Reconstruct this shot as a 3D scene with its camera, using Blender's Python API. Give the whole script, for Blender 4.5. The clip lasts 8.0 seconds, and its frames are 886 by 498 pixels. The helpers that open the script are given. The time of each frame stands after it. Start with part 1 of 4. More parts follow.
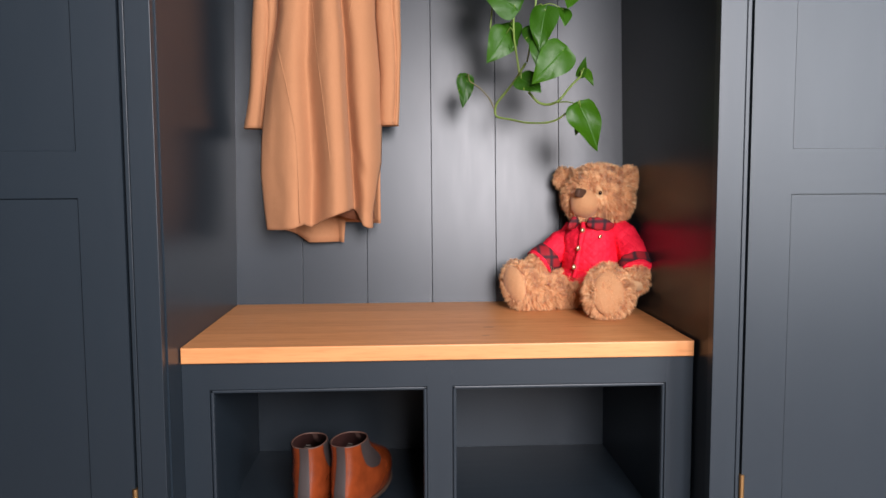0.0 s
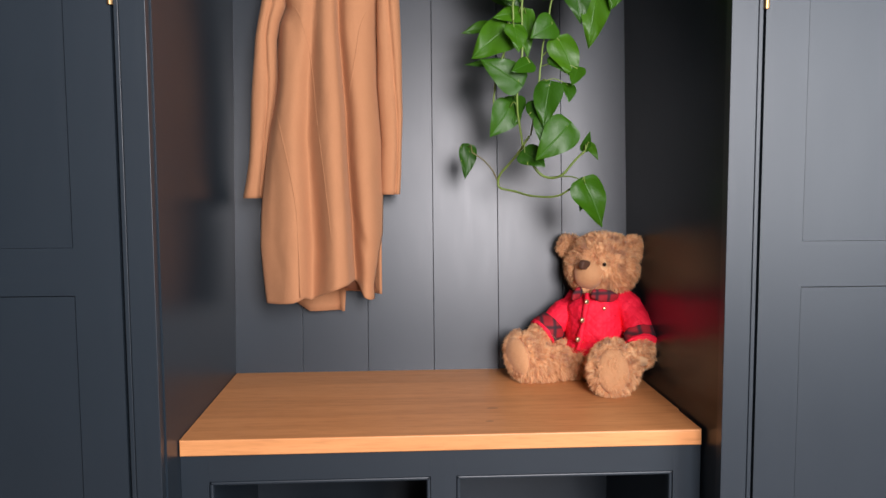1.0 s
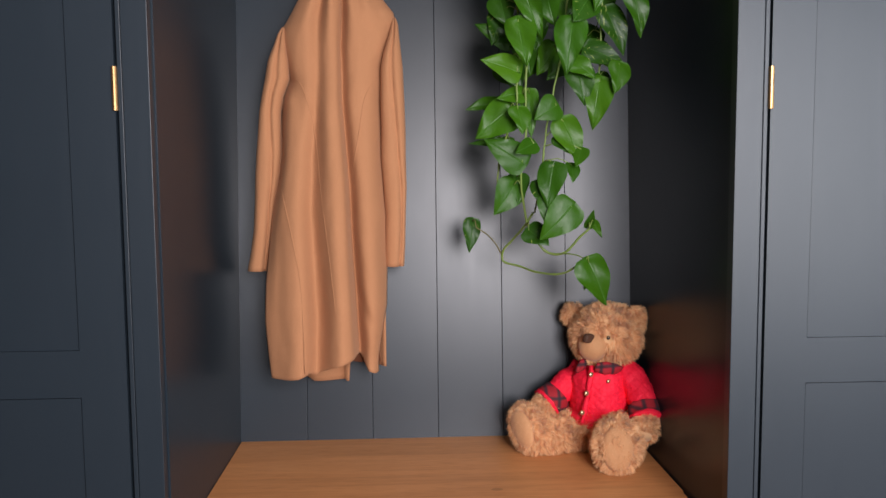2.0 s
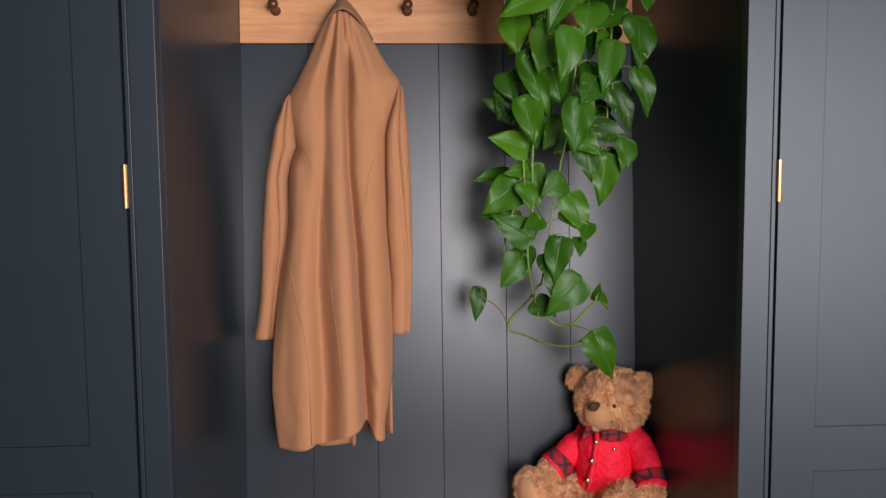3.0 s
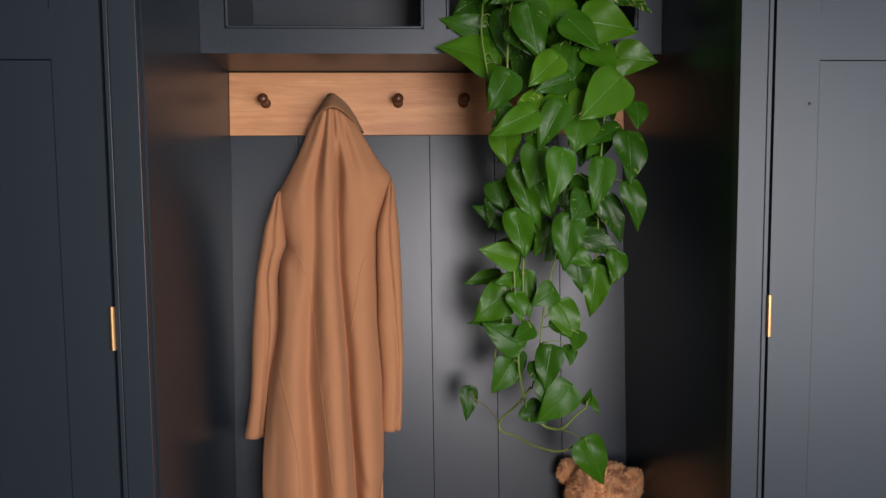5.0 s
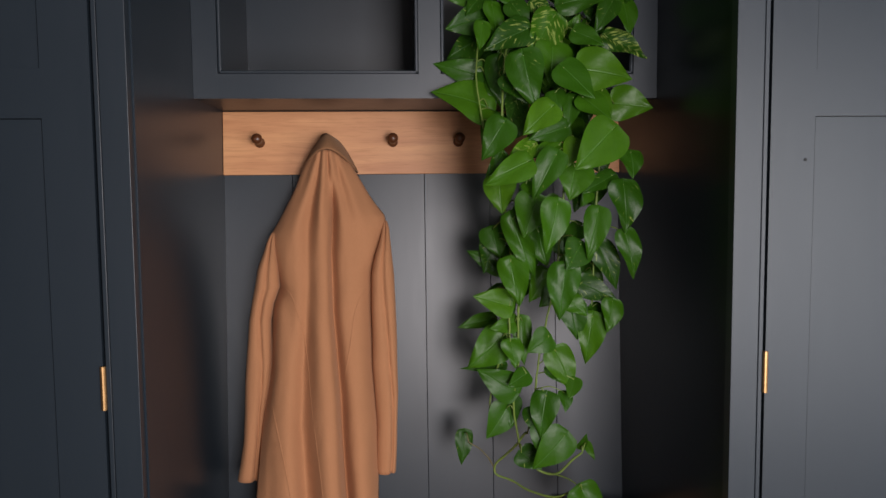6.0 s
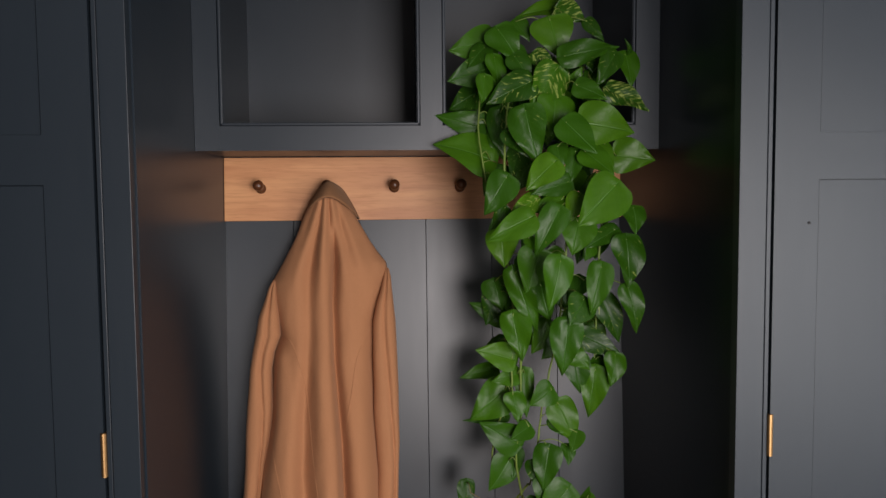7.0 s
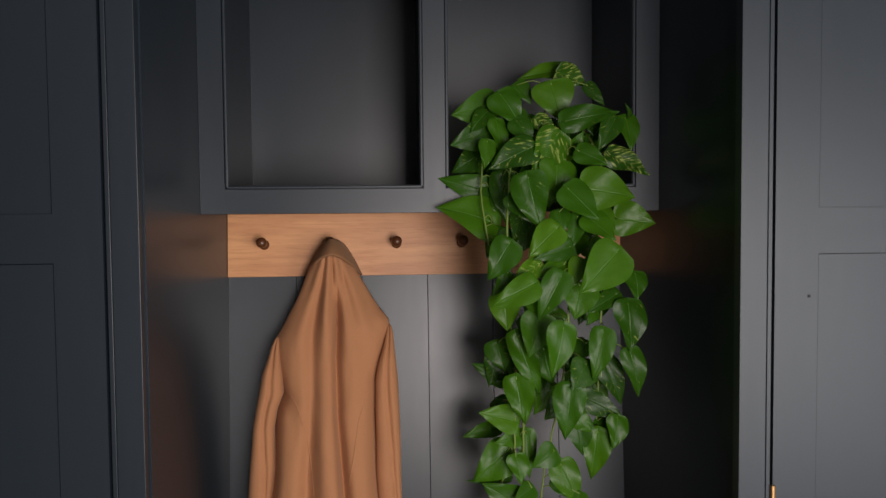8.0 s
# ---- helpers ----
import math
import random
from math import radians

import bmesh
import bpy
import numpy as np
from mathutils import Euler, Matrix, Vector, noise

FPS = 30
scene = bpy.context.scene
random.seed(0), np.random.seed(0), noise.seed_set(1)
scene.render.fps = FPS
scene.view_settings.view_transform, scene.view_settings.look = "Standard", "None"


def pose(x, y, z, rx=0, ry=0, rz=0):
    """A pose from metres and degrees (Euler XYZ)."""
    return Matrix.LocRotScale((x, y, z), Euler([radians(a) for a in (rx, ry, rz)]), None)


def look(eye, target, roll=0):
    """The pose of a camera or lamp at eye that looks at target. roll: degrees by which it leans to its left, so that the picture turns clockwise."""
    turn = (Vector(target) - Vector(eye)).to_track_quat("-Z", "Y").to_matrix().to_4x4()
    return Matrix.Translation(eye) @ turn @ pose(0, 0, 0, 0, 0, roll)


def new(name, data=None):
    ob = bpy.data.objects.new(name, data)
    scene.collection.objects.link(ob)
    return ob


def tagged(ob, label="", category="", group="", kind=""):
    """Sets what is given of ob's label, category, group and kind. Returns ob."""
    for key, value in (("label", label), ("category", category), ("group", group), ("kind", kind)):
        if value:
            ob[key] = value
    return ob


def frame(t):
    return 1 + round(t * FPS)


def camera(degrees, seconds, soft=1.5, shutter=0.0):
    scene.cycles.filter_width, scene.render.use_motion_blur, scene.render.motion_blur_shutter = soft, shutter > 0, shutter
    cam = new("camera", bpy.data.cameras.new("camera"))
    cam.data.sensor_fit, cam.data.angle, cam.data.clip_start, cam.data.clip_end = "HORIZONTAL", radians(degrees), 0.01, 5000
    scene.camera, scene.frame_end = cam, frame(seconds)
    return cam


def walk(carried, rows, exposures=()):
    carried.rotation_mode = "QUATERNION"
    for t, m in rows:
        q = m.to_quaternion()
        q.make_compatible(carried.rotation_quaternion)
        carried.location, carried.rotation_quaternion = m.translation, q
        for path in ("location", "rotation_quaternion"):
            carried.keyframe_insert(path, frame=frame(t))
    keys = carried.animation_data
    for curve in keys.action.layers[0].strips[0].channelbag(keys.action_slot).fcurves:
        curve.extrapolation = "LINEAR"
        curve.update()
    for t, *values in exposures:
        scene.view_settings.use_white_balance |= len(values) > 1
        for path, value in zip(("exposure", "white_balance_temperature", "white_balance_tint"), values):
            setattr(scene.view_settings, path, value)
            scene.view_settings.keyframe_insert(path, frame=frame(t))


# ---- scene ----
cam = camera(58.4, 8.0)
PATH = [
    (0, (-0.068, -1.42, 0.801), (0.028, 0.57, 0.624), -0.3),
    (0.5, (-0.071, -1.397, 0.877), (0.03, 0.593, 0.699), -0.4),
    (1, (-0.08, -1.381, 0.961), (0.026, 0.609, 0.793), -0.3),
    (1.5, (-0.077, -1.374, 1.049), (0.021, 0.617, 0.879), -0.4),
    (3, (-0.104, -1.359, 1.298), (0.005, 0.631, 1.13), -0.5),
    (3.5, (-0.108, -1.352, 1.367), (0.005, 0.637, 1.194), -0.4),
    (4, (-0.106, -1.344, 1.428), (0.012, 0.645, 1.258), -0.5),
    (4.5, (-0.1, -1.34, 1.484), (0.022, 0.648, 1.312), -0.5),
    (6, (-0.087, -1.318, 1.625), (0.046, 0.671, 1.463), -0.5),
    (6.5, (-0.091, -1.309, 1.668), (0.047, 0.68, 1.515), -0.5),
    (7, (-0.093, -1.305, 1.716), (0.044, 0.685, 1.578), -0.5),
    (7.5, (-0.101, -1.308, 1.765), (0.041, 0.683, 1.642), -0.6),
    (8, (-0.112, -1.314, 1.814), (0.04, 0.678, 1.719), -0.5),
]
walk(cam, [(t, look(eye, target, roll)) for t, eye, target, roll in PATH],
     exposures=[(0, 0.38, 6500, 10), (1.5, 0.08, 6500, 10), (3.5, -0.27, 6550, 10), (6.5, -0.62, 6750, 10), (8, -0.72, 7000, 10)])

# ---- world and light ----
world = bpy.data.worlds.new("sky")
scene.world = world
world.use_nodes = True
wn = world.node_tree
sky = wn.nodes.new("ShaderNodeTexSky")
sky.sky_type, sky.sun_disc = "NISHITA", False
sky.sun_elevation, sky.sun_rotation = radians(35), radians(140)
wn.nodes["Background"].inputs["Strength"].default_value = 0.1
wn.links.new(sky.outputs["Color"], wn.nodes["Background"].inputs["Color"])


def window_lamp(x, y, z, width, height, watts, aim, colour):
    data = bpy.data.lights.new("window_light", "AREA")
    data.shape, data.size, data.size_y, data.energy, data.color = "RECTANGLE", width, height, watts, colour
    ob = new("window_light", data)
    ob.matrix_world = look((x, y, z), aim)
    return ob


# Two windows in the wall behind the camera: x from, x to, sill height, watts, colour.
WINDOWS = ((0.1, 0.95, 0.95, 104, (1.0, 0.946, 0.982)), (1.35, 2.7, 0.50, 64, (0.95, 0.97, 1.04)))
WINDOW_Z1, BACK_Y = 2.05, -2.5
for wx0, wx1, sill, watts, tint in WINDOWS:
    wx, wz = (wx0 + wx1) / 2, (sill + WINDOW_Z1) / 2
    window_lamp(wx, BACK_Y + 0.02, wz, wx1 - wx0, WINDOW_Z1 - sill, watts, (wx, 0, wz), tint)

# ---- materials ----


def material(name):
    m = bpy.data.materials.new(name)
    m.use_nodes = True
    return m, m.node_tree, m.node_tree.nodes["Principled BSDF"]


def ramp_of(nt, source, stops):
    r = nt.nodes.new("ShaderNodeValToRGB")
    e = r.color_ramp.elements
    while len(e) < len(stops):
        e.new(0.5)
    for k, (at, c) in enumerate(stops):
        e[k].position, e[k].color = at, (*c, 1)
    nt.links.new(source, r.inputs["Fac"])
    return r.outputs["Color"]


def noise_of(nt, scale, detail=4.0, stretch=(1, 1, 1), rough=0.55, space="Object", distort=0.0):
    tc, mp, n = nt.nodes.new("ShaderNodeTexCoord"), nt.nodes.new("ShaderNodeMapping"), nt.nodes.new("ShaderNodeTexNoise")
    mp.inputs["Scale"].default_value = stretch
    nt.links.new(tc.outputs[space], mp.inputs["Vector"])
    nt.links.new(mp.outputs["Vector"], n.inputs["Vector"])
    for key, v in (("Scale", scale), ("Detail", detail), ("Roughness", rough), ("Distortion", distort)):
        n.inputs[key].default_value = v
    return n.outputs["Fac"]


def bump_of(nt, height, strength, distance, before=None):
    b = nt.nodes.new("ShaderNodeBump")
    b.inputs["Strength"].default_value, b.inputs["Distance"].default_value = strength, distance
    nt.links.new(height, b.inputs["Height"])
    if before:
        nt.links.new(before, b.inputs["Normal"])
    return b.outputs["Normal"]


def mix_of(nt, fac, a, b, mode="MIX"):
    m = nt.nodes.new("ShaderNodeMix")
    m.data_type, m.blend_type = "RGBA", mode
    for key, v in ((0, fac), (6, a), (7, b)):
        if isinstance(v, (int, float)):
            m.inputs[key].default_value = v
        elif isinstance(v, tuple):
            m.inputs[key].default_value = (*v, 1)
        else:
            nt.links.new(v, m.inputs[key])
    return m.outputs[2]


def range_of(nt, source, low, high):
    r = nt.nodes.new("ShaderNodeMapRange")
    r.inputs["To Min"].default_value, r.inputs["To Max"].default_value = low, high
    nt.links.new(source, r.inputs["Value"])
    return r.outputs["Result"]


def paint(name, base, gloss, streak, relief=0.08, shine=0.46):
    """Brushed satin paint; streak: noise stretch that runs with the brush."""
    m, nt, p = material(name)
    strokes = noise_of(nt, 90, 3, streak, 0.6)
    cloud = noise_of(nt, 3.0, 5)
    tone = tuple(c * 0.86 for c in base), tuple(c * 1.12 for c in base)
    colour = mix_of(nt, cloud, *tone)
    nt.links.new(mix_of(nt, range_of(nt, strokes, 0.0, 0.35), colour, tuple(c * 1.2 for c in base)), p.inputs["Base Color"])
    nt.links.new(range_of(nt, noise_of(nt, 14, 5, streak), gloss - 0.5 * relief, gloss + 0.5 * relief), p.inputs["Roughness"])
    fine = bump_of(nt, strokes, relief, 0.0005)
    nt.links.new(bump_of(nt, noise_of(nt, 7, 3), relief, 0.004, fine), p.inputs["Normal"])
    p.inputs["Specular IOR Level"].default_value = shine
    return m


def oak(name, dark, light, rough):
    """Oiled oak, grain along x; each board shifts its own tone."""
    m, nt, p = material(name)
    info = nt.nodes.new("ShaderNodeObjectInfo")
    tc, add, mp = nt.nodes.new("ShaderNodeTexCoord"), nt.nodes.new("ShaderNodeVectorMath"), nt.nodes.new("ShaderNodeMapping")
    comb = nt.nodes.new("ShaderNodeCombineXYZ")
    shift = nt.nodes.new("ShaderNodeMath")
    shift.operation, shift.inputs[1].default_value = "MULTIPLY", 7.0
    nt.links.new(info.outputs["Random"], shift.inputs[0])
    for k in "XYZ":
        nt.links.new(shift.outputs[0], comb.inputs[k])
    nt.links.new(tc.outputs["Object"], add.inputs[0])
    nt.links.new(comb.outputs[0], add.inputs[1])
    nt.links.new(add.outputs[0], mp.inputs["Vector"])
    mp.inputs["Scale"].default_value = (1.3, 16, 16)
    grain, fine = nt.nodes.new("ShaderNodeTexNoise"), nt.nodes.new("ShaderNodeTexNoise")
    grain.inputs["Scale"].default_value, grain.inputs["Detail"].default_value, grain.inputs["Distortion"].default_value = 2.2, 5, 0.6
    fine.inputs["Scale"].default_value, fine.inputs["Detail"].default_value = 16, 4
    for n in (grain, fine):
        nt.links.new(mp.outputs[0], n.inputs["Vector"])
    mid = tuple((a + b) / 2 for a, b in zip(dark, light))
    colour = ramp_of(nt, grain.outputs["Fac"], [(0.28, dark), (0.48, mid), (0.7, light)])
    pores = ramp_of(nt, fine.outputs["Fac"], [(0.3, (0.84, 0.80, 0.76)), (0.5, (1, 1, 1))])
    colour = mix_of(nt, 0.8, colour, pores, "MULTIPLY")
    tint = nt.nodes.new("ShaderNodeHueSaturation")
    nt.links.new(range_of(nt, info.outputs["Random"], 0.95, 1.05), tint.inputs["Value"])
    nt.links.new(colour, tint.inputs["Color"])
    nt.links.new(tint.outputs[0], p.inputs["Base Color"])
    nt.links.new(range_of(nt, fine.outputs["Fac"], rough + 0.1, rough - 0.06), p.inputs["Roughness"])
    nt.links.new(bump_of(nt, fine.outputs["Fac"], 0.12, 0.0008), p.inputs["Normal"])
    return m


def plain(name, base, rough, metal=0.0, scale=60, vary=0.12, relief=0.1, depth=0.001):
    m, nt, p = material(name)
    n, big = noise_of(nt, scale, 4), noise_of(nt, scale / 9, 3)
    c = mix_of(nt, n, tuple(v * (1 - vary) for v in base), tuple(min(1, v * (1 + vary)) for v in base))
    nt.links.new(mix_of(nt, range_of(nt, big, 0, 0.5), c, tuple(v * (1 - 1.6 * vary) for v in base)), p.inputs["Base Color"])
    nt.links.new(range_of(nt, big, max(0.02, rough - 0.08), rough + 0.08), p.inputs["Roughness"])
    nt.links.new(bump_of(nt, n, relief, depth), p.inputs["Normal"])
    p.inputs["Metallic"].default_value = metal
    return m


NAVY = (0.0148, 0.0222, 0.0302)
PAINT_UP = paint("slate_paint_upright", NAVY, 0.40, (6, 6, 0.35))
PAINT_ACROSS = paint("slate_paint_across", NAVY, 0.40, (0.35, 6, 6))
PAINT_GLOSS = paint("slate_paint_side", NAVY, 0.30, (6, 6, 0.35), 0.02, 0.17)
PAINT_WALL = paint("slate_paint_boards", NAVY, 0.37, (6, 6, 0.35), 0.05, 0.58)
OAK_TOP = oak("oak_top", (0.56, 0.232, 0.080), (0.68, 0.298, 0.113), 0.42)
OAK_RAIL = oak("oak_rail", (0.50, 0.215, 0.092), (0.66, 0.325, 0.145), 0.45)
WALNUT = plain("peg_wood", (0.105, 0.036, 0.014), 0.3, 0, 80, 0.25)
BRASS = plain("brass", (0.48, 0.29, 0.13), 0.45, 1.0, 120, 0.08)
KNOT = plain("oak_knot", (0.44, 0.185, 0.066), 0.45, 0, 200, 0.25)
DARK = plain("dark_gap", (0.010, 0.010, 0.012), 0.8)
WALL_WHITE = plain("wall_paint", (0.22, 0.215, 0.21), 0.8, 0, 40, 0.04)
FLOOR_WOOD = oak("floor_wood", (0.10, 0.055, 0.028), (0.19, 0.11, 0.055), 0.45)

# ---- building helpers ----


def part(name, bm, mat, parent=None, label="", smooth=False):
    """Links a bmesh as one mesh object, under a thing or a part."""
    data = bpy.data.meshes.new(name)
    bmesh.ops.recalc_face_normals(bm, faces=bm.faces)
    bm.to_mesh(data)
    bm.free()
    for one in mat if isinstance(mat, (list, tuple)) else (mat,):
        data.materials.append(one)
    if smooth:
        data.shade_smooth()
    ob = new(name, data)
    ob.parent = parent
    if label:
        tagged(ob, label)
    return ob


def thing(name, x, y, z, label, category, group="", kind=""):
    ob = new(name)
    ob.location = x, y, z
    ob.empty_display_size = 0.05
    return tagged(ob, label, category, group, kind)


def under(thing_ob, obs):
    """Hangs parts that were built in world places below a thing."""
    for ob in obs:
        ob.parent = thing_ob
        ob.matrix_parent_inverse = Matrix.Translation(thing_ob.location).inverted()
    return obs


def block(x0, x1, y0, y1, z0, z1, bevel=0.0, bm=None):
    bm = bm or bmesh.new()
    made = bmesh.ops.create_cube(bm, size=1)["verts"]
    for v in made:
        v.co = ((x0 + x1) / 2 + v.co.x * (x1 - x0), (y0 + y1) / 2 + v.co.y * (y1 - y0), (z0 + z1) / 2 + v.co.z * (z1 - z0))
    if bevel:
        edges = list({e for v in made for e in v.link_edges})
        bmesh.ops.bevel(bm, geom=edges, offset=bevel, segments=2, profile=0.5, affect="EDGES")
    return bm


def wall_y(z):
    """The panelled wall behind the bench leans back a little."""
    return 0.624 + 0.0846 * (z - 0.48)


def raked(x0, x1, z0, z1, out0, out1, bevel=0.0):
    """A board on the leaning wall: out0 to out1 metres in front of it."""
    bm = block(x0, x1, -out1, -out0, z0, z1, bevel)
    for v in bm.verts:
        v.co.y += wall_y(v.co.z)
    return bm


def tube(points, radii, sides=8, bm=None, caps=True):
    """A round rod through the points, with a radius at each."""
    bm = bm or bmesh.new()
    pts = [Vector(p) for p in points]
    rings, prev = [], None
    for k, p in enumerate(pts):
        d = (pts[min(k + 1, len(pts) - 1)] - pts[max(k - 1, 0)]).normalized()
        side = d.cross(prev if prev else (Vector((0, 0, 1)) if abs(d.z) < 0.9 else Vector((1, 0, 0))))
        u = side.normalized()
        w = u.cross(d).normalized()
        prev = w
        r = radii[k] if isinstance(radii, (list, tuple)) else radii
        rings.append([bm.verts.new(p + r * (math.cos(a) * u + math.sin(a) * w)) for a in (2 * math.pi * j / sides for j in range(sides))])
    for a, b in zip(rings, rings[1:]):
        for j in range(sides):
            bm.faces.new((a[j], a[(j + 1) % sides], b[(j + 1) % sides], b[j]))
    if caps:
        bm.faces.new(rings[0][::-1])
        bm.faces.new(rings[-1])
    return bm


def smooth_line(points, n):
    """Catmull-Rom through the points."""
    p = [Vector(q) for q in points]
    p = [2 * p[0] - p[1], *p, 2 * p[-1] - p[-2]]
    out = []
    for k in range(n):
        s = k / (n - 1) * (len(p) - 3)
        i = min(int(s), len(p) - 4)
        t = s - i
        a, b, c, d = p[i:i + 4]
        out.append(0.5 * (2 * b + (c - a) * t + (2 * a - 5 * b + 4 * c - d) * t * t + (3 * b - a - 3 * c + d) * t ** 3))
    return out


# ---- the room ----
TOP = 2.46


def structure(name, bm, mat, label):
    return tagged(part(name, bm, mat), label, "room", kind="structure")


structure("floor", block(-3, 3, BACK_Y, 0.95, -0.05, 0), FLOOR_WOOD, "brown wooden floor of the room")
structure("ceiling", block(-3, 3, BACK_Y, 0.95, TOP, TOP + 0.05), WALL_WHITE, "plain pale ceiling over the room")
structure("wall_west", block(-3.1, -3, BACK_Y, 0.95, 0, TOP), WALL_WHITE, "plain pale plaster wall")
structure("wall_east", block(3, 3.1, BACK_Y, 0.95, 0, TOP), WALL_WHITE, "plain pale plaster wall")
cuts = [-3.1, *[v for w in WINDOWS for v in w[:2]], 3.1]
bm = bmesh.new()
for x0, x1 in zip(cuts[0::2], cuts[1::2]):
    block(x0, x1, BACK_Y - 0.15, BACK_Y, 0, TOP, bm=bm)
for x0, x1, sill, _, _ in WINDOWS:
    block(x0, x1, BACK_Y - 0.15, BACK_Y, 0, sill, bm=bm)
    block(x0, x1, BACK_Y - 0.15, BACK_Y, WINDOW_Z1, TOP, bm=bm)
structure("wall_south", bm, WALL_WHITE, "plain pale wall with two window openings")
wall_north = structure("wall_north", block(-3, 3, 0.88, 0.95, 0, TOP), DARK, "wall behind the fitted cupboards")

# Panelling: upright boards with a narrow joint, on the leaning back.
panelling = tagged(part("wall_panelling", raked(-0.52, 0.525, 0.44, 1.82, -0.03, -0.012), DARK),
                   "slate blue painted tongue and groove wall panelling", "panelling", kind="structure")
EDGES = (-0.502, -0.332, -0.1655, 0.003, 0.1705, 0.3375, 0.508)
for a, b in zip(EDGES, EDGES[1:]):
    part("board", raked(a + 0.0004, b - 0.0004, 0.462, 1.815, -0.012, 0, 0.0007), PAINT_WALL, panelling)

# ---- fitted wardrobes ----


def wardrobe(side):
    """side -1: the one beside the coat, 1: the one beside the toy."""
    inner = 0.504 if side < 0 else 0.500
    panel_x = 0.501 if side < 0 else 0.507
    box = lambda x0, x1, y0, y1, z0, z1, bev=0.0: block(min(side * x0, side * x1), max(side * x0, side * x1), y0, y1, z0, z1, bev)
    w = thing("fitted_wardrobe", side * 0.8, 0.3, 0, "tall slate blue painted fitted wardrobe with brass hinges", "wardrobe", "fitted wardrobes")
    ps = [part("side_panel", box(panel_x, panel_x + 0.018, 0.0245, 0.875, 0, TOP - 0.02), PAINT_GLOSS, label="satin slate blue side panel"),
          part("face_stile", box(inner, 0.5475, 0, 0.024, 0, TOP - 0.02, 0.0008), PAINT_UP),
          part("bead", box(0.5490, 0.5562, 0.0, 0.012, 0.02, TOP - 0.03, 0.0007), PAINT_UP),
          part("bead_backing", box(0.5476, 0.5558, 0.004, 0.024, 0, TOP - 0.02), PAINT_UP),
          part("gap_stop", box(0.5475, 0.60, 0.030, 0.045, 0, TOP - 0.02), DARK),
          part("carcass_back", box(0.53, 1.12, 0.86, 0.875, 0, TOP - 0.02), PAINT_UP),
          part("outer_panel", box(1.125, 1.143, 0.0, 0.875, 0, TOP - 0.02), PAINT_UP),
          part("plinth", box(0.56, 1.12, 0.01, 0.03, 0, 0.055), PAINT_ACROSS),
          part("cornice_rail", box(0.5565, 1.12, 0, 0.024, 2.33, TOP - 0.02, 0.002), PAINT_ACROSS)]
    under(w, ps)
    # Door: stiles, rails and set-back panels.
    x0, x1, xs = 0.5612, 1.115, 0.639
    door = part("door", box(x0 + 0.005, x1 - 0.005, 0.013, 0.021, 0.075, 2.31), PAINT_UP, label="slate blue panelled door, closed")
    under(w, [door])
    rails = [(0.065, 0.16), (0.770, 0.852), (1.736, 1.815), (2.24, 2.322)]
    made = [part("stile", box(x0, xs, 0, 0.0125, 0.065, 2.322), PAINT_UP),
            part("stile", box(x1 - 0.078, x1, 0, 0.0125, 0.065, 2.322), PAINT_UP)]
    made += [part("rail", box(xs + 0.00005, x1 - 0.07805, 0.0001, 0.0125, a, b), PAINT_ACROSS) for a, b in rails]
    made += [part("panel", box(xs + 0.0022, x1 - 0.0802, 0.0032, 0.0127, b[1] + 0.0004, c[0] - 0.0020), PAINT_UP) for b, c in zip(rails, rails[1:])]
    if side > 0:
        bm = bmesh.new()
        bmesh.ops.create_cone(bm, cap_ends=True, segments=12, radius1=0.0026, radius2=0.0026, depth=0.002)
        bmesh.ops.rotate(bm, verts=bm.verts, matrix=Matrix.Rotation(radians(90), 3, "X"))
        bmesh.ops.translate(bm, verts=bm.verts, vec=(0.623, -0.0005, 1.662))
        made.append(part("screw_hole", bm, DARK, label="small dark screw hole"))
    for ob in made:
        ob.parent = door
        ob.matrix_parent_inverse = (w.matrix_basis @ door.matrix_parent_inverse).inverted()
    # Brass butt hinges in the gap.
    for z0 in (0.170, 1.259):
        xk = side * 0.5605
        h = part("hinge", tube([(xk, -0.002, z0), (xk, -0.002, z0 + 0.073)], 0.0043, 12), BRASS, label="polished brass butt hinge", smooth=False)
        under(w, [h])
        subs = [part("hinge_leaf", box(0.5572, 0.5640, 0.001, 0.012, z0 + 0.001, z0 + 0.072), BRASS)]
        for k in range(5):
            zc = z0 + 0.073 * (k + 0.5) / 5
            subs.append(part("knuckle", tube([(xk, -0.002, zc - 0.0067), (xk, -0.002, zc + 0.0067)], 0.0048, 12), BRASS))
        for ob in subs:
            ob.parent = h
            ob.matrix_parent_inverse = (w.matrix_basis @ h.matrix_parent_inverse).inverted()
    return w


wardrobe(-1)
wardrobe(1)

# ---- bench ----
bench = thing("shoe_bench", 0, 0.35, 0, "slate blue painted bench cabinet with two open shoe cubbies", "bench")


